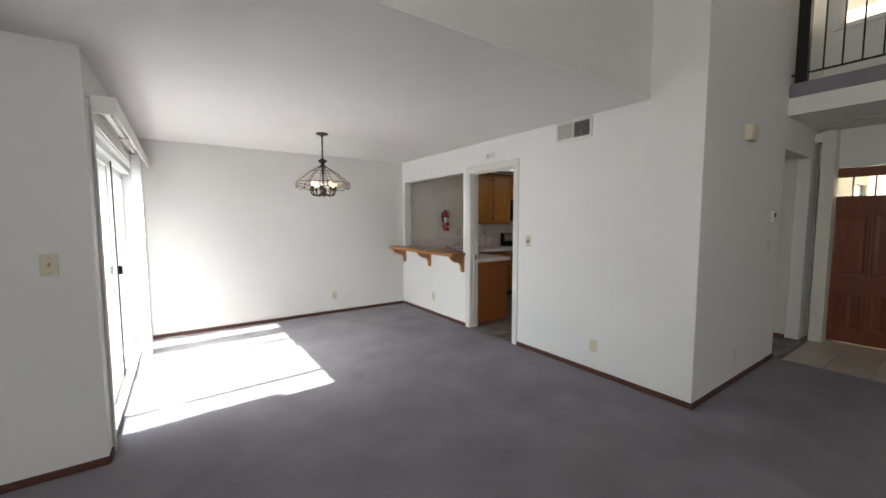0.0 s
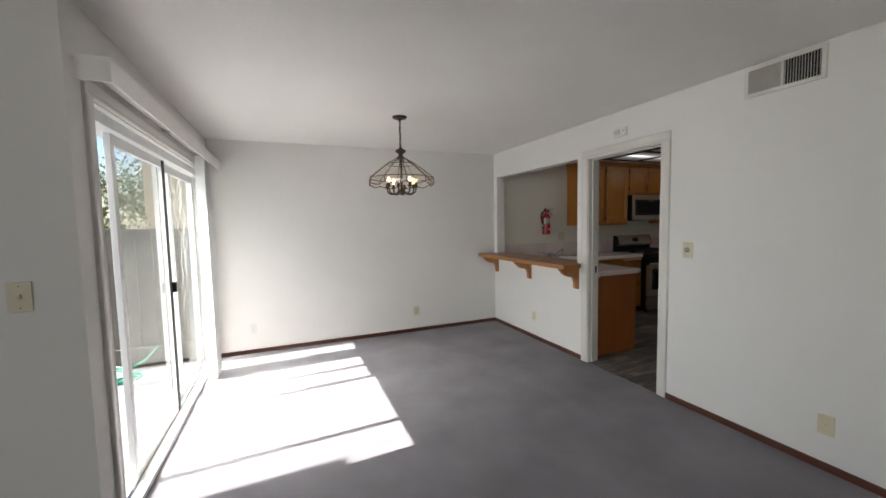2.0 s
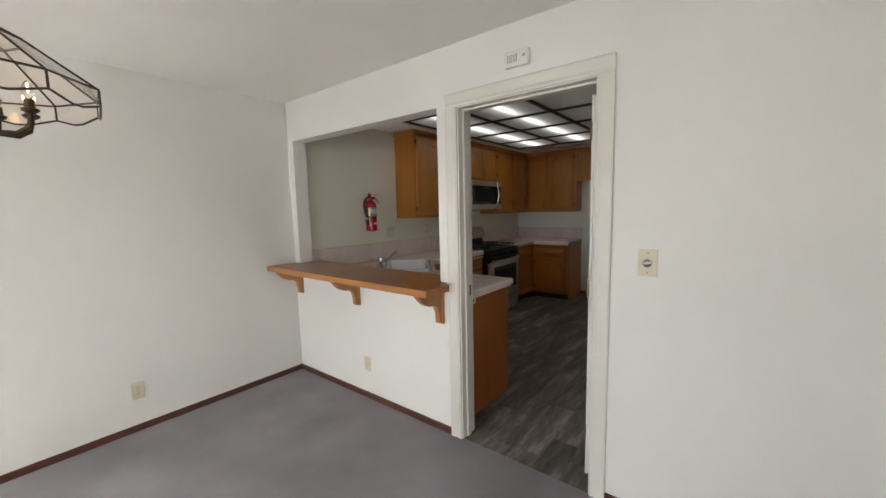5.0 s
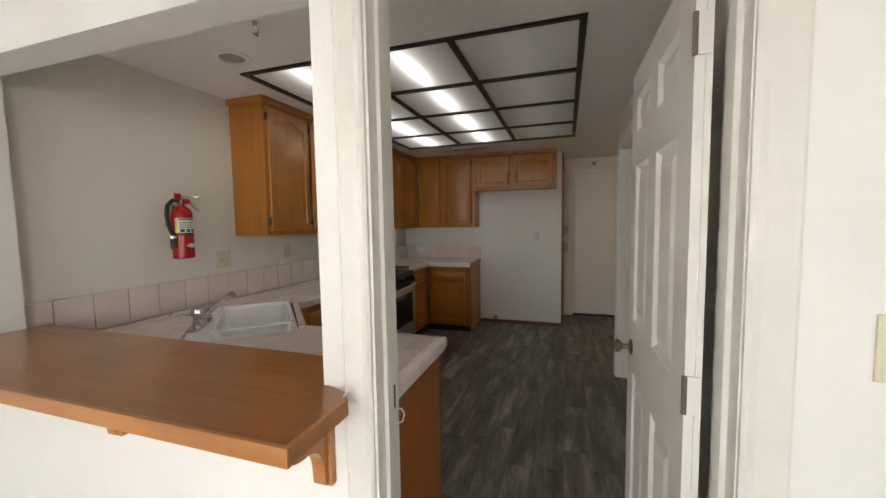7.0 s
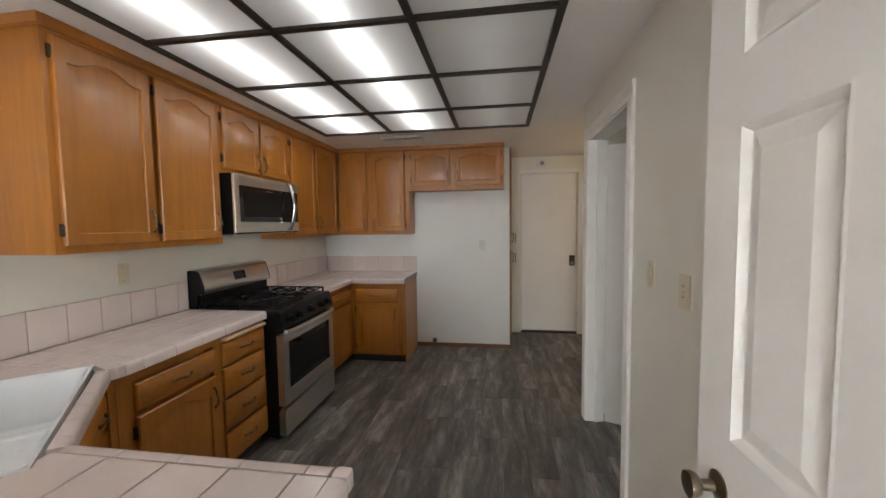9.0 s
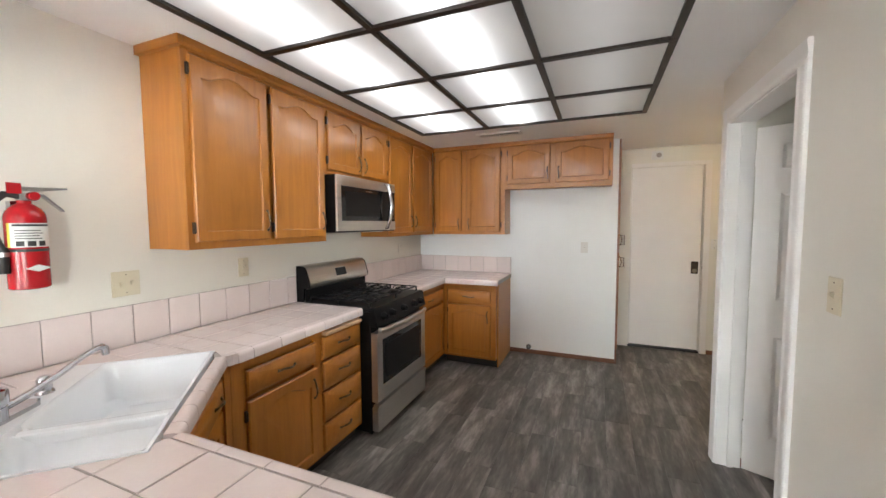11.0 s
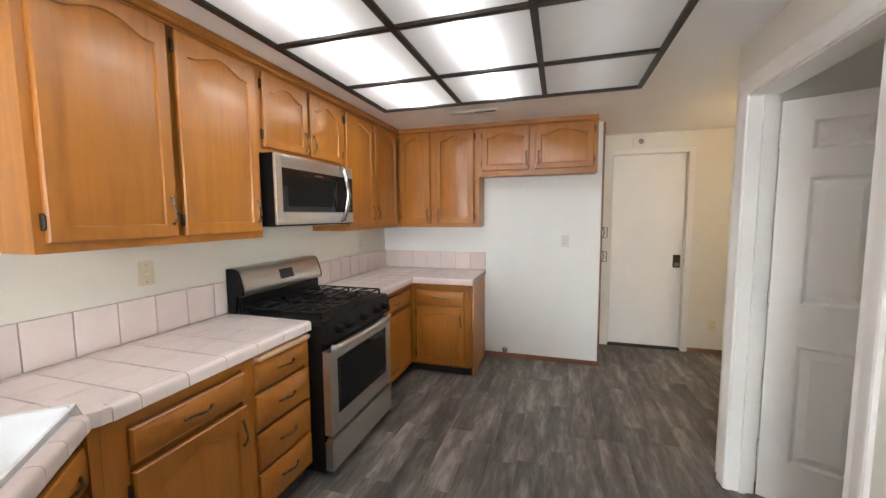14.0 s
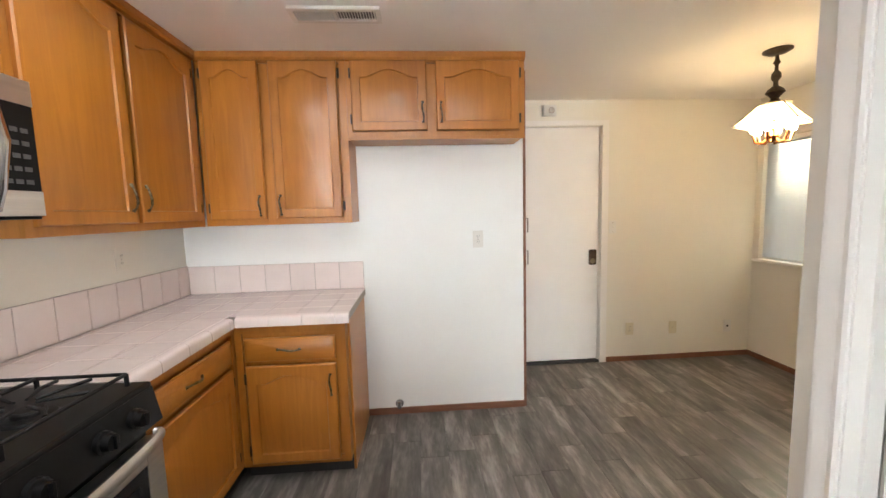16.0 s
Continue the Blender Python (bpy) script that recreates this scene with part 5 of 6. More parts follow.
for k in range(4):
    p = [Vector((NX + r * math.cos(math.pi / 4 + math.pi / 2 * q + 0.5), NY + r * math.sin(math.pi / 4 + math.pi / 2 * q + 0.5), z)) for q, r, z in ((k, 0.085, KH - 0.325), (k + 1, 0.085, KH - 0.325), (k + 1, 0.225, KH - 0.45), (k, 0.225, KH - 0.45))]
    bm = bmesh.new()
    inner = [v + (Vector((NX, NY, v.z)) - v).normalized() * 0.003 for v in p]
    a, b = [bm.verts.new(v) for v in p], [bm.verts.new(v) for v in inner]
    bm.faces.new(a)
    bm.faces.new(b[::-1])
    for i in range(4):
        bm.faces.new((a[i], a[(i + 1) % 4], b[(i + 1) % 4], b[i]))
    sp = part("shade_panel", bm, M_SHADE, nl, "glowing cream glass panel")
    sp.visible_shadow = False
    for i in range(4):
        tube(fr, [p[i], p[(i + 1) % 4]], 0.004, 5)
part("shade_frame", fr, M_BRONZE, nl)
for k in range(6):
    a = k * math.pi / 3
    d = Vector((math.cos(a), math.sin(a), 0))
    c0 = Vector((NX, NY, 0))
    ar = part("arm", tube(bmesh.new(), [c0 + d * r + Vector((0, 0, z)) for r, z in ((0.02, 1.845), (0.05, 1.815), (0.085, 1.822), (0.10, 1.875))], 0.008, 8), M_COPPER, nl, "", True)
    part("bulb", lathe(bmesh.new(), [(0.012, 1.88), (0.018, 1.90), (0.02, 1.93), (0.012, 1.955), (0, 1.965)], (NX + 0.1 * math.cos(a), NY + 0.1 * math.sin(a), 0), 10), M_BULB, ar, "lit candle bulb", True)
part("hub", lathe(bmesh.new(), [(0.01, KH - 0.276), (0.01, 1.90), (0.034, 1.885), (0.04, 1.855), (0.02, 1.825), (0, 1.815)], (NX, NY, 0), 14), M_COPPER, nl, "", True)

# ---- fire extinguisher ----
EX, EY = 4.642, 6.235
fe = thing("fire_extinguisher", (EX, EY, 1.27), "red fire extinguisher with a white label hung on the wall", "extinguisher")
part("cylinder", lathe(bmesh.new(), [(0.05, 1.265), (0.058, 1.27), (0.058, 1.535), (0.055, 1.552), (0.045, 1.57), (0.028, 1.585), (0.02, 1.59), (0.02, 1.60), (0, 1.60)], (EX, EY, 0), 28), M_RED, fe, "red enamel cylinder", True)


def band(r, z0, z1, a0, a1, m, name, label=""):
    bm = bmesh.new()
    n = 14
    v = []
    for k in range(n + 1):
        a = radians(a0 + (a1 - a0) * k / n)
        v.append([bm.verts.new((EX + q * math.cos(a), EY + q * math.sin(a), z)) for q, z in ((r, z0), (r, z1), (r - 0.001, z1), (r - 0.001, z0))])
    for p, q in zip(v, v[1:]):
        for k in range(4):
            bm.faces.new((p[k], p[(k + 1) % 4], q[(k + 1) % 4], q[k]))
    return part(name, bm, m, fe, label)


band(0.0586, 1.425, 1.515, -165, -25, M_LABEL, "label_paper", "white instruction label")
band(0.0592, 1.425, 1.515, -164, -154, M_YELLOW, "label_yellow", "yellow stripe of the label")
for k, (z, a0, a1) in enumerate(((1.503, -146, -30), (1.486, -140, -70), (1.476, -140, -62), (1.466, -140, -75), (1.456, -140, -66))):
    band(0.0592, z, z + (0.008 if k == 0 else 0.003), a0, a1, M_INK, "label_bar", "printed bar")
for a0 in (-138, -108, -78):
    band(0.0592, 1.429, 1.448, a0, a0 + 22, M_INK, "label_picture", "small printed square")
band(0.0592, 1.408, 1.418, -175, 0, M_INK, "strap", "black strap")
dm = bmesh.new()
prism(dm, [(EX - 0.03, 1.345), (EX + 0.006, 1.332), (EX + 0.042, 1.345), (EX + 0.006, 1.358)], "y", EY - 0.0615, EY - 0.0595)
part("emblem", dm, M_LABEL, fe, "white diamond emblem")
part("valve", boxes((EX - 0.018, EX + 0.03, EY - 0.018, EY + 0.018, 1.60, 1.635), bevel=0.004), M_CHROME, fe, "chrome valve head")
part("lever", prism(bmesh.new(), [(EX - 0.035, 1.640), (EX + 0.03, 1.636), (EX + 0.125, 1.650), (EX + 0.125, 1.656), (EX + 0.02, 1.652), (EX - 0.035, 1.654)], "y", EY - 0.011, EY + 0.011), M_CHROME, fe, "chrome squeeze lever")
part("carry_handle", prism(bmesh.new(), [(EX + 0.025, 1.620), (EX + 0.05, 1.618), (EX + 0.11, 1.560), (EX + 0.114, 1.565), (EX + 0.055, 1.626), (EX + 0.025, 1.630)], "y", EY - 0.010, EY + 0.010), M_CHROME, fe)
part("tag", bx(EX - 0.05, EX - 0.01, EY - 0.02, EY - 0.014, 1.625, 1.665, 0.002), M_RED, fe, "red tag")
part("gauge", cyl(bmesh.new(), (EX + 0.02, EY - 0.02, 1.618), (EX + 0.02, EY - 0.032, 1.618), 0.016, 16), M_RED, fe)
part("hose", tube(bmesh.new(), [(EX - 0.018, EY, 1.618), (EX - 0.05, EY, 1.622), (EX - 0.085, EY, 1.59), (EX - 0.092, EY, 1.54), (EX - 0.085, EY, 1.47), (EX - 0.072, EY - 0.01, 1.42)], 0.0125, 10), M_RUBBER, fe, "black rubber hose", True)
part("nozzle", lathe(bmesh.new(), [(0.014, 1.425), (0.017, 1.40), (0.016, 1.33), (0.012, 1.33), (0, 1.34)], (EX - 0.07, EY - 0.012, 0), 14), M_RUBBER, fe, "", True)
part("nozzle_band", lathe(bmesh.new(), [(0.0165, 1.392), (0.0178, 1.392), (0.0178, 1.408), (0.0165, 1.408)], (EX - 0.07, EY - 0.012, 0), 14), M_STEEL, fe)
part("wall_bracket", bx(EX - 0.02, EX + 0.02, EY + 0.05, N, 1.36, 1.60), M_CHROME, fe)

# ---- plates, outlets, vents ----


def plate(at, facing, w, h, kind, m, label, category):
    """A wall plate with its outlet, rocker or dimmer; facing is the way it looks into the room."""
    ang = {"-y": 0, "-x": -90, "+y": 180, "+x": 90}[facing]
    T = Matrix.Translation(at) @ Matrix.Rotation(radians(ang), 4, "Z")
    name = {"outlet": "wall_outlet", "toggle": "light_switch", "double": "double_switch", "dimmer": "dimmer_switch", "blank": "blank_plate", "jack": "phone_jack", "gfci": "wall_outlet"}[kind]
    root = thing(name, at, label, category)
    part("cover", bx(-w / 2, w / 2, -0.006, 0, -h / 2, h / 2, 0.0025), m, root, turn=T)
    if kind in ("outlet", "gfci"):
        for z in (-0.02, 0.02):
            s = part("socket", lathe(bmesh.new(), [(0.0165, 0.0), (0.016, 0.0025), (0, 0.0025)], (0, -0.006, z), 16, "y"), m, root, turn=T)
            part("slot", boxes((-0.007, -0.005, -0.0092, -0.008, z - 0.004, z + 0.006), (0.005, 0.007, -0.0092, -0.008, z - 0.004, z + 0.006)), M_INK, s, turn=T)
    if kind in ("toggle", "double"):
        for x in ((0,) if kind == "toggle" else (-0.023, 0.023)):
            part("toggle", prism(bmesh.new(), [(-0.006, -0.012), (-0.006, 0.012), (-0.016, 0.010), (-0.018, 0.002)], "x", x - 0.005, x + 0.005), m, root, turn=T)
    if kind == "dimmer":
        part("knob", lathe(bmesh.new(), [(0.019, 0), (0.018, 0.012), (0.013, 0.016), (0, 0.017)], (0, -0.006, 0), 18, "y"), M_CHROME, root, "round dimmer knob", True, T)
    if kind == "jack":
        part("socket", bx(-0.008, 0.008, -0.009, -0.006, -0.008, 0.008), M_INK, root, turn=T)
    for z in ((-h * 0.36, h * 0.36) if kind in ("toggle", "double", "dimmer") else (0,)):
        part("screw", cyl(bmesh.new(), (0, -0.0075, z), (0, -0.0055, z), 0.003, 8), M_NICKEL, root, turn=T)
    return root


plate((W, 3.408, 1.234), "-x", 0.078, 0.122, "dimmer", M_IVORY, "ivory dimmer plate with a round knob by the kitchen doorway", "dimmer")
plate((W, 2.57, 0.27), "-x", 0.075, 0.118, "blank", M_IVORY, "ivory blank wall plate low on the wall", "wall plate")
plate((W, 5.356, 0.283), "-x", 0.073, 0.115, "outlet", M_IVORY, "ivory outlet below the bar shelf", "outlet")
plate((2.535, N, 0.285), "-y", 0.073, 0.115, "outlet", M_IVORY, "ivory outlet low on the dining wall", "outlet")
plate((0.531, N, 0.285), "-y", 0.073, 0.115, "outlet", M_WPLASTIC, "white outlet near the patio door", "outlet")
plate((-0.03, 3.45, 1.227), "-y", 0.075, 0.12, "toggle", M_IVORY, "ivory light switch on the wing wall", "light switch")
plate((-0.312, 3.45, 0.284), "-y", 0.073, 0.115, "outlet", M_IVORY, "ivory outlet on the wing wall", "outlet")
plate((5.0, N, 1.225), "-y", 0.118, 0.12, "double", M_IVORY, "ivory double light switch above the backsplash", "light switch")
plate((5.652, N, 1.234), "-y", 0.073, 0.118, "toggle", M_IVORY, "ivory switch above the backsplash", "light switch")
plate((7.72, N, 1.232), "-y", 0.07, 0.115, "outlet", M_KWALL, "cream painted outlet near the corner", "outlet")
plate((8.27, 4.352, 1.24), "-x", 0.073, 0.118, "gfci", M_TRIM, "white outlet in the refrigerator space", "outlet")
plate((8.97, 2.83, 0.305), "-x", 0.073, 0.115, "outlet", M_IVORY, "ivory outlet in the breakfast nook", "outlet")
plate((8.97, 2.41, 0.30), "-x", 0.073, 0.115, "blank", M_IVORY, "ivory blank plate in the breakfast nook", "wall plate")
plate((8.97, 1.87, 0.29), "-x", 0.073, 0.115, "jack", M_WPLASTIC, "white phone jack in the breakfast nook", "phone jack")
plate((8.97, 3.01, 1.26), "-x", 0.07, 0.115, "toggle", M_WPLASTIC, "white light switch beside the garage door", "light switch")
plate((5.495, 3.51, 1.268), "+y", 0.073, 0.118, "toggle", M_IVORY, "ivory light switch beside the passage doorway", "light switch")
plate((5.197, 3.51, 1.245), "+y", 0.08, 0.125, "outlet", M_IVORY, "ivory plate with two sockets on the kitchen wall", "outlet")
plate((4.63, 1.715, 0.25), "-y", 0.073, 0.115, "outlet", M_WPLASTIC, "white outlet on the hall wall", "outlet")
plate((5.36, 1.715, 1.22), "-y", 0.075, 0.12, "double", M_IVORY, "ivory switch on the hall wall", "light switch")
th = thing("thermostat", (5.41, 1.715, 1.49), "white thermostat on the hall wall", "thermostat")
part("case", bx(5.37, 5.45, 1.688, 1.715, 1.44, 1.55, 0.006), M_WPLASTIC, th)
part("screen", bx(5.385, 5.435, 1.686, 1.689, 1.495, 1.535), M_INK, th)
sr = thing("door_chime", (4.64, 1.715, 2.2), "yellowed plastic chime box on the hall wall", "chime")
part("case", bx(4.565, 4.71, 1.660, 1.715, 2.145, 2.275, 0.008), M_IVORY, sr)
part("front_cover", bx(4.578, 4.697, 1.654, 1.661, 2.158, 2.262, 0.003), M_IVORY, sr)
cm = thing("carbon_monoxide_alarm", (W, 4.045, 2.26), "small white alarm above the kitchen doorway", "alarm")
part("case", bx(3.745, W, 3.975, 4.115, 2.22, 2.30, 0.01), M_WPLASTIC, cm)
part("button", cyl(bmesh.new(), (3.744, 4.0, 2.265), (3.748, 4.0, 2.265), 0.008, 12), M_GROUT, cm)
part("grille_slot", boxes(*[(3.7435, 3.7455, 4.04 + i * 0.012, 4.045 + i * 0.012, 2.24, 2.28) for i in range(5)]), M_GROUT, cm)
sn = thing("wall_sensor", (8.97, 3.60, 2.28), "white square sensor above the garage door", "sensor")
part("case", bx(8.94, 8.97, 3.54, 3.66, 2.235, 2.33, 0.006), M_WPLASTIC, sn)
part("dial", lathe(bmesh.new(), [(0.028, 0), (0.026, -0.006), (0.014, -0.008), (0.012, -0.004), (0, -0.004)], (8.94, 3.585, 2.283), 18, "x"), M_GROUT, sn, "", True)


def register(root, T, w, h, n, dark):
    """A louvred register: rim, centre bar and angled blades; local x across, z up, front at -y."""
    part("rim", boxes((-w / 2, w / 2, -0.014, 0, h / 2 - 0.022, h / 2), (-w / 2, w / 2, -0.014, 0, -h / 2, -h / 2 + 0.022), (-w / 2, -w / 2 + 0.022, -0.014, 0, -h / 2 + 0.022, h / 2 - 0.022), (w / 2 - 0.022, w / 2, -0.014, 0, -h / 2 + 0.022, h / 2 - 0.022), (-0.006, 0.006, -0.013, 0, -h / 2 + 0.022, h / 2 - 0.022)), M_TRIM, root, turn=T)
    # flat black sheet paints in the dark between the blades
    part("backing", bx(-w / 2 + 0.02, w / 2 - 0.02, -0.0015, -0.0005, -h / 2 + 0.02, h / 2 - 0.02), M_INK, root, "black sheet standing for the dark of the duct", turn=T)
    wd = (w - 0.056) / 2
    for side in (-1, 1):
        for k in range(n):
            x = side * (0.006 + wd * (k + 0.5) / n)
            bm = bx(-0.008, 0.008, -0.0007, 0.0007, -h / 2 + 0.022, h / 2 - 0.022)
            part("blade", bm, M_TRIM, root, turn=T @ Matrix.Translation((x, -0.0095, 0)) @ Matrix.Rotation(radians(-58 * side), 4, "Z"))


wv = thing("wall_vent", (W, 2.848, 2.343), "white louvred air register high on the wall", "vent")
register(wv, Matrix.Translation((W, 2.848, 2.343)) @ FACE_W, 0.41, 0.19, 13, 0)
cv = thing("ceiling_vent", (7.56, 5.12, KH), "white louvred ceiling register", "vent")
register(cv, Matrix.Translation((7.56, 5.12, KH)) @ Matrix.Rotation(radians(-90), 4, "Z") @ Matrix.Rotation(radians(90), 4, "X") @ Matrix.Scale(-1, 4, (0, 1, 0)) @ Matrix.Scale(-1, 4, (0, 1, 0)), 0.42, 0.13, 14, 0)
ev = thing("entry_ceiling_vent", (6.43, 1.24, 2.52), "small white louvred register under the landing", "vent")
register(ev, Matrix.Translation((6.43, 1.24, 2.519)) @ Matrix.Rotation(radians(-48), 4, "Z") @ Matrix.Rotation(radians(90), 4, "X"), 0.26, 0.11, 8, 0)
cl = thing("recessed_ceiling_light", (4.577, 5.70, KH), "round white recessed ceiling light, unlit", "ceiling light")
part("ring", lathe(bmesh.new(), [(0.065, KH - 0.001), (0.066, KH - 0.008), (0.095, KH - 0.006), (0.098, KH)], (4.577, 5.70, 0), 28), M_WHITE, cl, "", True)
part("baffle", lathe(bmesh.new(), [(0.066, KH - 0.002), (0, KH - 0.0015)], (4.577, 5.70, 0), 28), M_GROUT, cl, "grey inner baffle")
hk = solid("ceiling_hook", tube(bmesh.new(), [(4.33, 5.30, KH), (4.33, 5.30, KH - 0.02), (4.345, 5.30, KH - 0.035), (4.34, 5.30, KH - 0.055), (4.32, 5.30, KH - 0.055)], [0.012, 0.006, 0.006, 0.006, 0.005], 8), M_CHROME, "small metal hook in the kitchen ceiling", "hook", True)
gv = thing("gas_valve", (8.27, 4.938, 0.075), "chrome water valve low on the wall", "valve")
part("escutcheon", lathe(bmesh.new(), [(0.03, 0), (0.028, -0.008), (0.01, -0.012), (0.01, -0.04), (0.016, -0.042), (0.016, -0.055), (0, -0.056)], (8.27, 4.938, 0.075), 18, "x"), M_CHROME, gv, "", True)
part("stop_handle", bx(8.205, 8.215, 4.925, 4.951, 0.095, 0.115, 0.004), M_CHROME, gv)
wc = solid("loose_white_wire", tube(bmesh.new(), [(3.72, 4.505, 1.025), (3.735, 4.505, 1.03), (3.762, 4.51, 1.02), (3.768, 4.508, 0.95), (3.77, 4.513, 0.80), (3.768, 4.53, 0.66), (3.765, 4.545, 0.60)], 0.0025, 6), M_WPLASTIC, "thin white wire hanging beside the doorway", "wire", True)
wc2 = solid("loose_jamb_wire", tube(bmesh.new(), [(3.868, 4.432, 0.935), (3.89, 4.42, 0.925), (3.908, 4.42, 0.90), (3.905, 4.425, 0.878), (3.885, 4.432, 0.882)], 0.0025, 6), M_WPLASTIC, "short white wire loop at the doorway", "wire", True)

# ---- patio outside ----
setting("patio_slab", bx(-6.0, -0.02, 3.6, 9.0, -0.16, -0.06), M_CONCRETE, "pale concrete patio slab", "patio")
setting("ground", bx(-80, 80, -60, 80, -0.4, -0.17), M_GROUND, "dry ground around the house", "ground")
fence = thing("fence", (-3.4, 6, -0.06), "weathered grey board fence around the patio", "fence")
fb = part("board", bx(-3.42, -3.40, 3.62, 3.765, -0.06, 1.46), M_FENCE, fence)
for i in range(1, 20):
    o = fb.copy()
    scene.collection.objects.link(o)
    o.location = fb.location + Vector((random.uniform(-0.006, 0.006), 0.15 * i, random.uniform(-0.01, 0.01)))
part("rail", boxes((-3.40, -3.36, 3.6, 6.5, 1.40, 1.47), bevel=0.004), M_FENCE, fence)
part("rail", bx(-3.40, -3.36, 3.6, 6.5, 0.1, 0.18), M_FENCE, fence)
for y in (3.62, 4.9, 6.4):
    part("post", bx(-3.40, -3.31, y, y + 0.09, -0.06, 1.5), M_FENCE, fence)
fence2 = thing("side_fence", (-1.7, 6.55, -0.06), "weathered board fence across the patio", "fence")
fb = part("board", bx(-3.30, -3.155, 6.55, 6.57, -0.06, 1.45), M_FENCE, fence2)
for i in range(1, 23):
    o = fb.copy()
    scene.collection.objects.link(o)
    o.location = fb.location + Vector((0.15 * i, random.uniform(-0.006, 0.006), random.uniform(-0.01, 0.01)))
part("rail", bx(-3.3, -0.03, 6.505, 6.549, 1.43, 1.48), M_FENCE, fence2)
part("rail", bx(-3.3, -0.03, 6.505, 6.549, 0.08, 0.17), M_FENCE, fence2)
nh = thing("neighbour_house", (2, 16, -0.2), "pale cream stucco house behind the fence", "house")
M_STUCCO = mat("cream_stucco", (0.66, 0.58, 0.42), 0.9, var=0.05, bump=0.5, bscale=60)
part("wall", bx(-2.3, 8, 13.0, 20, -0.2, 4.2), M_STUCCO, nh)
part("roof", prism(bmesh.new(), [(12.5, 4.2), (16.5, 6.0), (20.5, 4.2)], "x", -2.7, 8.5), M_BARK, nh, "brown roof")
nb = thing("street_house", (14, 2, -0.2), "cream stucco house seen through the landing window", "house")
part("wall", bx(12.5, 20, -8, 9, -0.2, 6.5), M_STUCCO, nb)
part("roof", prism(bmesh.new(), [(-8.5, 6.5), (0.5, 8.6), (9.5, 6.5)], "x", 12.0, 20.5), M_BARK, nb, "brown roof")
hose = thing("garden_hose", (-0.85, 6.1, -0.06), "coiled green garden hose lying on the patio", "hose")
for k in range(5):
    pts = []
    for q in range(25):
        t = q / 24 * 2 * math.pi
        r = 0.30 + 0.03 * math.sin(3 * t + k) - 0.02 * k
        pts.append((-0.85 + 1.3 * r * math.cos(t), 6.05 + r * math.sin(t), -0.045 + 0.024 * k + 0.008 * math.sin(2 * t + k)))
    part("coil", tube(bmesh.new(), pts, 0.013, 6), M_HOSE, hose, "", True)
part("end", tube(bmesh.new(), [(-0.62, 6.2, 0.05), (-0.5, 6.3, 0.10), (-0.42, 6.4, 0.20)], 0.013, 6), M_HOSE, hose, "", True)
plank = solid("loose_board", bx(-1.6, -0.3, 5.72, 5.81, -0.06, -0.02, 0.004), M_FENCE, "grey weathered plank lying on the patio", "board")


def tree(x, y, h, spread, seed):
    rnd = random.Random(seed)
    root = thing("tree", (x, y, -0.2), "leafy green tree behind the patio fence", "tree", "trees behind the fence")
    tr = bmesh.new()
    tube(tr, [(x, y, -0.2), (x + 0.1, y, h * 0.25), (x - 0.1, y + 0.1, h * 0.5), (x, y, h * 0.8)], [0.2, 0.15, 0.1, 0.03], 8)
    tips = []
    for k in range(9):
        a, z = rnd.uniform(0, 6.28), h * rnd.uniform(0.3, 0.7)
        e = Vector((x + math.cos(a) * spread * 0.7, y + math.sin(a) * spread * 0.7, z + h * 0.2))
        tube(tr, [(x, y, z), (Vector((x, y, z)) + e) / 2 + Vector((0, 0, 0.1)), e], [0.06, 0.04, 0.015], 6)
        tips.append(e)
    part("trunk", tr, M_BARK, root)
    verts, faces = [], []
    for k in range(4200):
        t = rnd.choice(tips + [Vector((x, y, h * 0.75))])
        c = t + Vector((rnd.gauss(0, spread * 0.28), rnd.gauss(0, spread * 0.28), rnd.gauss(0, h * 0.09)))
        u = Vector((rnd.gauss(0, 1), rnd.gauss(0, 1), rnd.gauss(0, 1))).normalized()
        v = u.orthogonal().normalized()
        s = rnd.uniform(0.03, 0.065)
        i = len(verts)
        verts += [c - u * s, c + v * s * 0.45, c + u * s, c - v * s * 0.45]
        faces.append((i, i + 1, i + 2, i + 3))
    me = bpy.data.meshes.new("crown")
    me.from_pydata([tuple(p - Vector((x, y, -0.2))) for p in verts], [], faces)
    me.materials.append(M_LEAF)
    ob = new("crown", me)
    ob.parent = root
    tagged(ob, kind="stuff")


for i, (x, y, h, s) in enumerate(((-3.6, 11.5, 2.9, 1.3), (-5.4, 12.6, 3.2, 1.6), (-4.4, 15.5, 3.6, 1.7), (-8.0, 14, 3.6, 1.8), (-7.2, 10.6, 3.0, 1.4), (-3.3, 17.5, 3.9, 1.5))):
    tree(x, y, h, s, 10 + i)
part("cord", tube(bmesh.new(), [(0.19, 5.50, 2.15), (0.188, 5.49, 1.8), (0.19, 5.495, 1.5), (0.187, 5.49, 1.2), (0.19, 5.50, 1.15)], 0.003, 6), M_WPLASTIC, val, "white hanging cord", True)

sl = thing("string_lights", (-0.12, 6.36, 1.9), "white icicle string lights hanging outside the patio door", "string lights")
rs = random.Random(3)
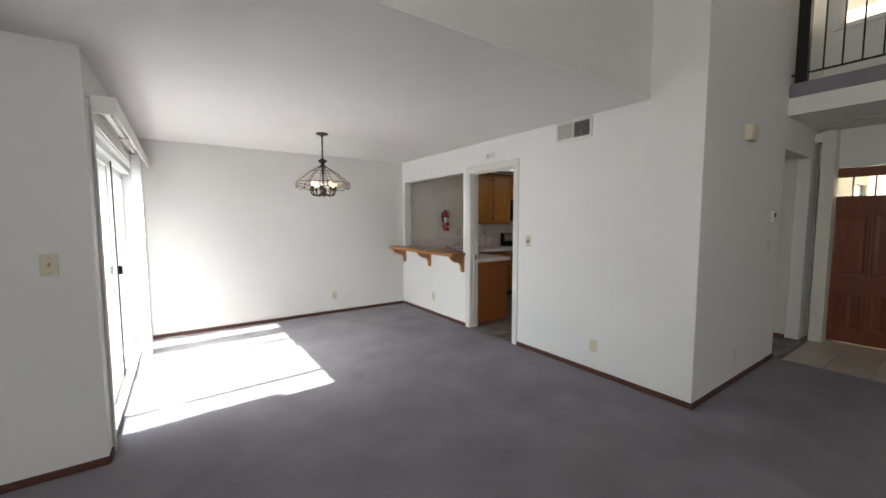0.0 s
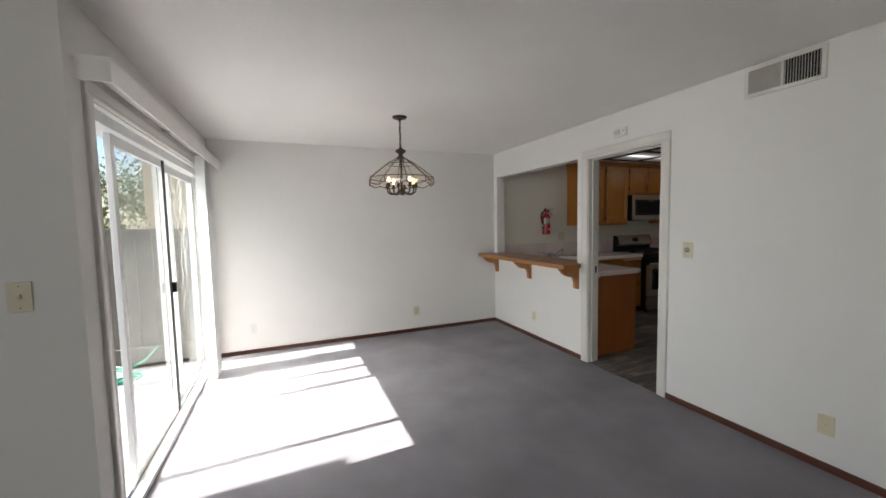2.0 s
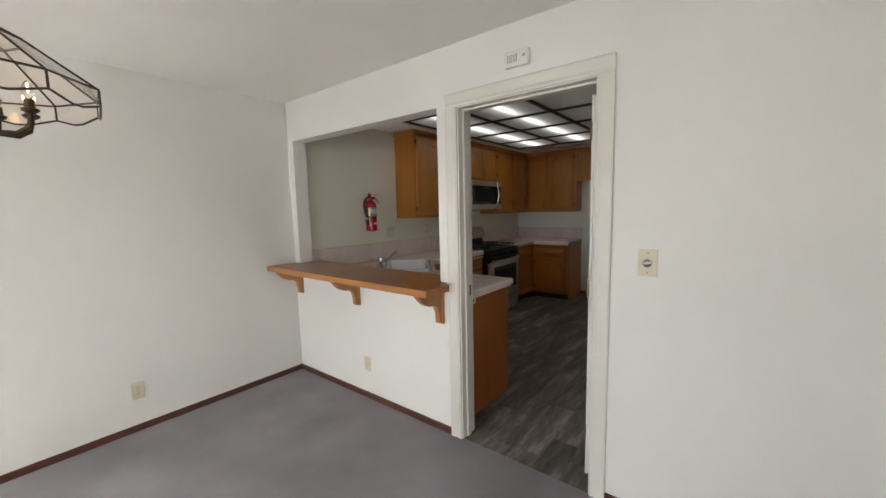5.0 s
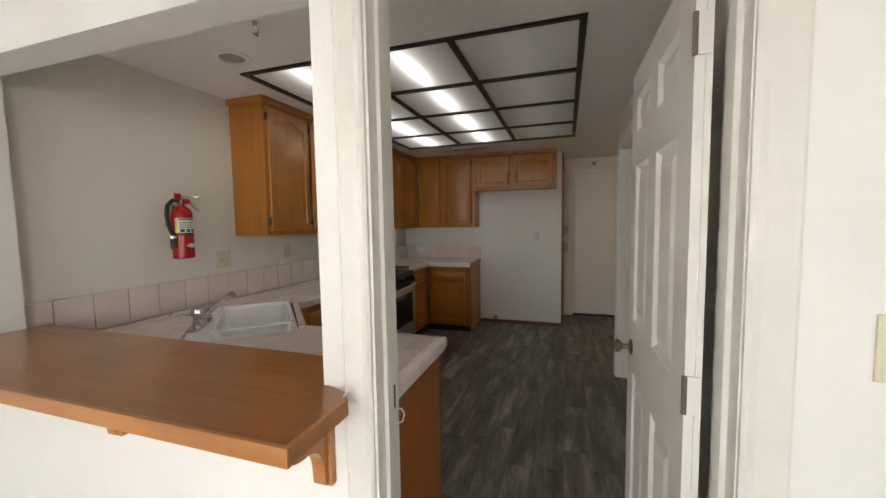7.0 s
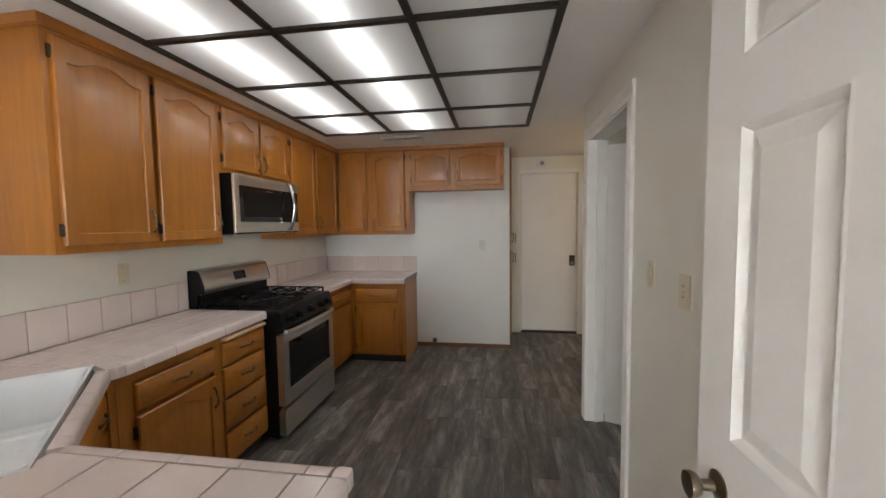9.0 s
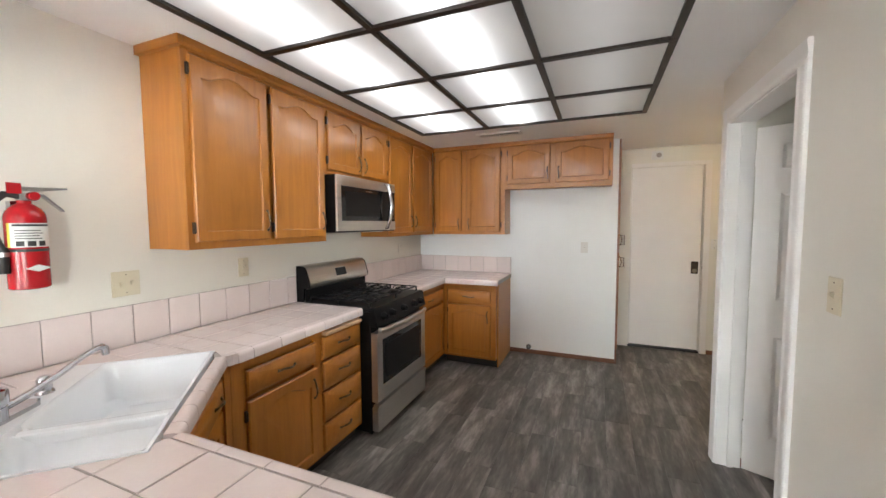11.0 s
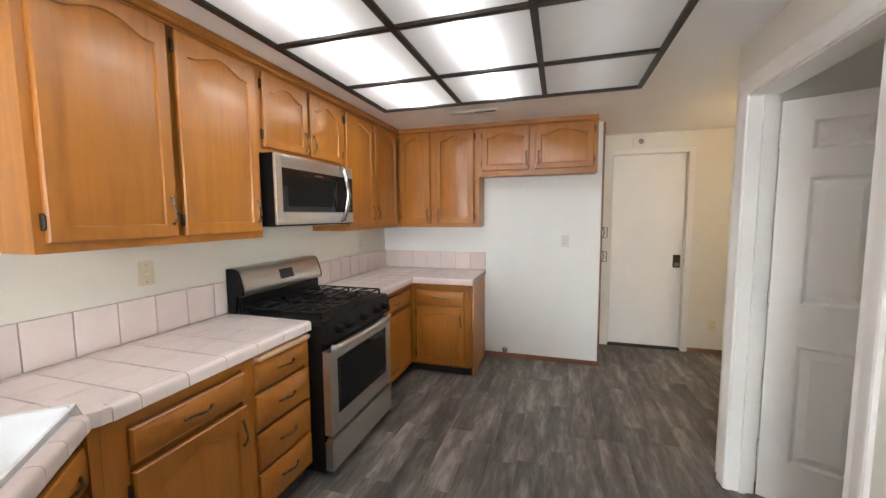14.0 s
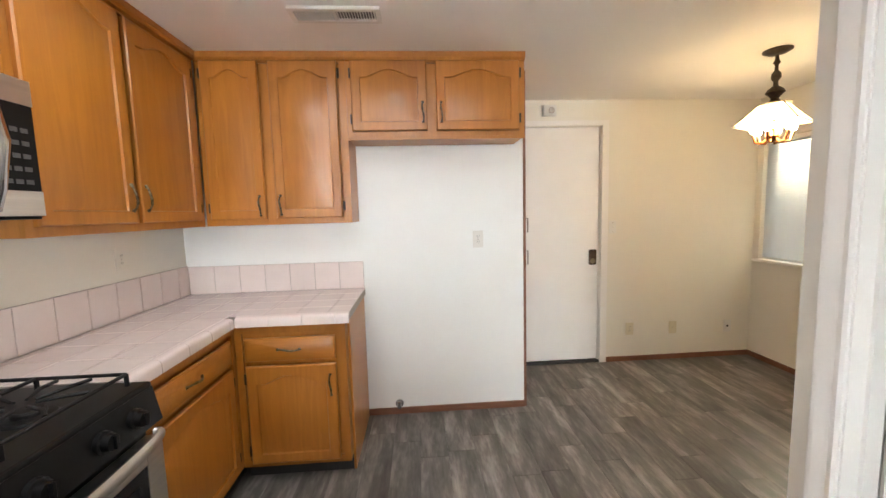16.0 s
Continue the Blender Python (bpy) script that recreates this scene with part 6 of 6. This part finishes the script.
for k, (x, y, top, low) in enumerate(((-0.10, 6.30, 2.05, 1.10), (-0.14, 6.36, 2.05, 0.55), (-0.18, 6.42, 2.05, 1.45), (-0.08, 6.26, 1.75, 0.95))):
    pts, z = [], top
    while z > low:
        pts.append((x + rs.uniform(-0.018, 0.018), y + rs.uniform(-0.022, 0.022), z))
        z -= rs.uniform(0.03, 0.07)
    part("strand", tube(bmesh.new(), pts, 0.004, 5), M_WPLASTIC, sl, "thin white wire", True)
part("top_wire", tube(bmesh.new(), [(-0.08, 6.24, 1.76), (-0.10, 6.30, 2.05), (-0.14, 6.36, 2.04), (-0.18, 6.42, 2.05), (-0.05, 6.46, 2.1)], 0.004, 5), M_WPLASTIC, sl, "", True)

# ---- floor planks and entry tiles ----


def plank_mat():
    m = bpy.data.materials.new("grey_vinyl_plank")
    m.use_nodes = True
    n, l = m.node_tree.nodes, m.node_tree.links
    b = n["Principled BSDF"]
    b.inputs["Roughness"].default_value = 0.42
    co, mp, info = n.new("ShaderNodeTexCoord"), n.new("ShaderNodeMapping"), n.new("ShaderNodeObjectInfo")
    mp.inputs["Scale"].default_value = (0.22, 1.0, 1.0)
    l.new(co.outputs["Object"], mp.inputs[0])
    sh, mul, add = n.new("ShaderNodeCombineXYZ"), n.new("ShaderNodeMath"), n.new("ShaderNodeVectorMath")
    mul.operation = "MULTIPLY"
    mul.inputs[1].default_value = 13.0
    l.new(info.outputs["Random"], mul.inputs[0])
    l.new(mul.outputs[0], sh.inputs[0])
    l.new(mul.outputs[0], sh.inputs[1])
    l.new(mp.outputs[0], add.inputs[0])
    l.new(sh.outputs[0], add.inputs[1])
    t1, t2 = n.new("ShaderNodeTexNoise"), n.new("ShaderNodeTexNoise")
    t1.inputs["Scale"].default_value, t1.inputs["Detail"].default_value, t1.inputs["Roughness"].default_value = 9, 6, 0.6
    t2.inputs["Scale"].default_value, t2.inputs["Detail"].default_value = 60, 4
    for t in (t1, t2):
        l.new(add.outputs[0], t.inputs["Vector"])
    ma, mb = n.new("ShaderNodeMath"), n.new("ShaderNodeMath")
    ma.operation, mb.operation = "MULTIPLY_ADD", "MULTIPLY"
    ma.inputs[1].default_value, mb.inputs[1].default_value = 0.78, 0.22
    l.new(t2.outputs["Fac"], mb.inputs[0])
    l.new(t1.outputs["Fac"], ma.inputs[0])
    l.new(mb.outputs[0], ma.inputs[2])
    r = n.new("ShaderNodeValToRGB")
    r.color_ramp.elements[0].position, r.color_ramp.elements[1].position = 0.34, 0.66
    r.color_ramp.elements[0].color, r.color_ramp.elements[1].color = (0.055, 0.048, 0.043, 1), (0.31, 0.285, 0.258, 1)
    e = r.color_ramp.elements.new(0.5)
    e.color = (0.135, 0.122, 0.111, 1)
    l.new(ma.outputs[0], r.inputs[0])
    hsv, mr = n.new("ShaderNodeHueSaturation"), n.new("ShaderNodeMapRange")
    mr.inputs["To Min"].default_value, mr.inputs["To Max"].default_value = 0.72, 1.32
    l.new(info.outputs["Random"], mr.inputs["Value"])
    l.new(mr.outputs[0], hsv.inputs["Value"])
    l.new(r.outputs[0], hsv.inputs["Color"])
    l.new(hsv.outputs[0], b.inputs["Base Color"])
    bp = n.new("ShaderNodeBump")
    bp.inputs["Strength"].default_value, bp.inputs["Distance"].default_value = 0.2, 0.001
    l.new(t2.outputs["Fac"], bp.inputs["Height"])
    l.new(bp.outputs[0], b.inputs["Normal"])
    return m


M_PLANK = plank_mat()


def piece_mesh(w, d, material, h=0.006):
    me = bpy.data.meshes.new("piece")
    e = 0.0012
    v = [(0, 0, 0), (w, 0, 0), (w, d, 0), (0, d, 0), (0, 0, h - e), (w, 0, h - e), (w, d, h - e), (0, d, h - e), (e, e, h), (w - e, e, h), (w - e, d - e, h), (e, d - e, h)]
    f = [(0, 1, 5, 4), (1, 2, 6, 5), (2, 3, 7, 6), (3, 0, 4, 7), (4, 5, 9, 8), (5, 6, 10, 9), (6, 7, 11, 10), (7, 4, 8, 11), (8, 9, 10, 11)]
    me.from_pydata(v, [], f)
    me.materials.append(material)
    return me


PW, PL = 0.165, 0.61
row, y = 0, 1.66
rp = random.Random(5)
while y < 6.3:
    lo, hi = (3.78, 8.965) if y > 3.45 else (5.725, 8.965)
    x = lo - rp.uniform(0.1, 0.8)
    while x < hi:
        a, b = max(x, lo), min(x + PL, hi)
        under = (y > 5.95 and True) or (y > 5.35 and b < 4.5)
        if b - a > 0.04 and not under:
            ob = new("plank", piece_mesh(b - a - 0.0008, PW - 0.0008, M_PLANK))
            ob.location = (a, y, -0.006)
            ob.parent = kfloor
        x += PL
    y += PW
for i in range(5):
    for j in range(15):
        x, y = 5.73 + i * 0.31, 1.64 - (j + 1) * 0.31
        if x < 6.98:
            ob = new("tile", piece_mesh(min(0.303, 6.995 - x), 0.303, M_ETILE))
            ob.location = (x, y, -0.006)
            ob.parent = efloor
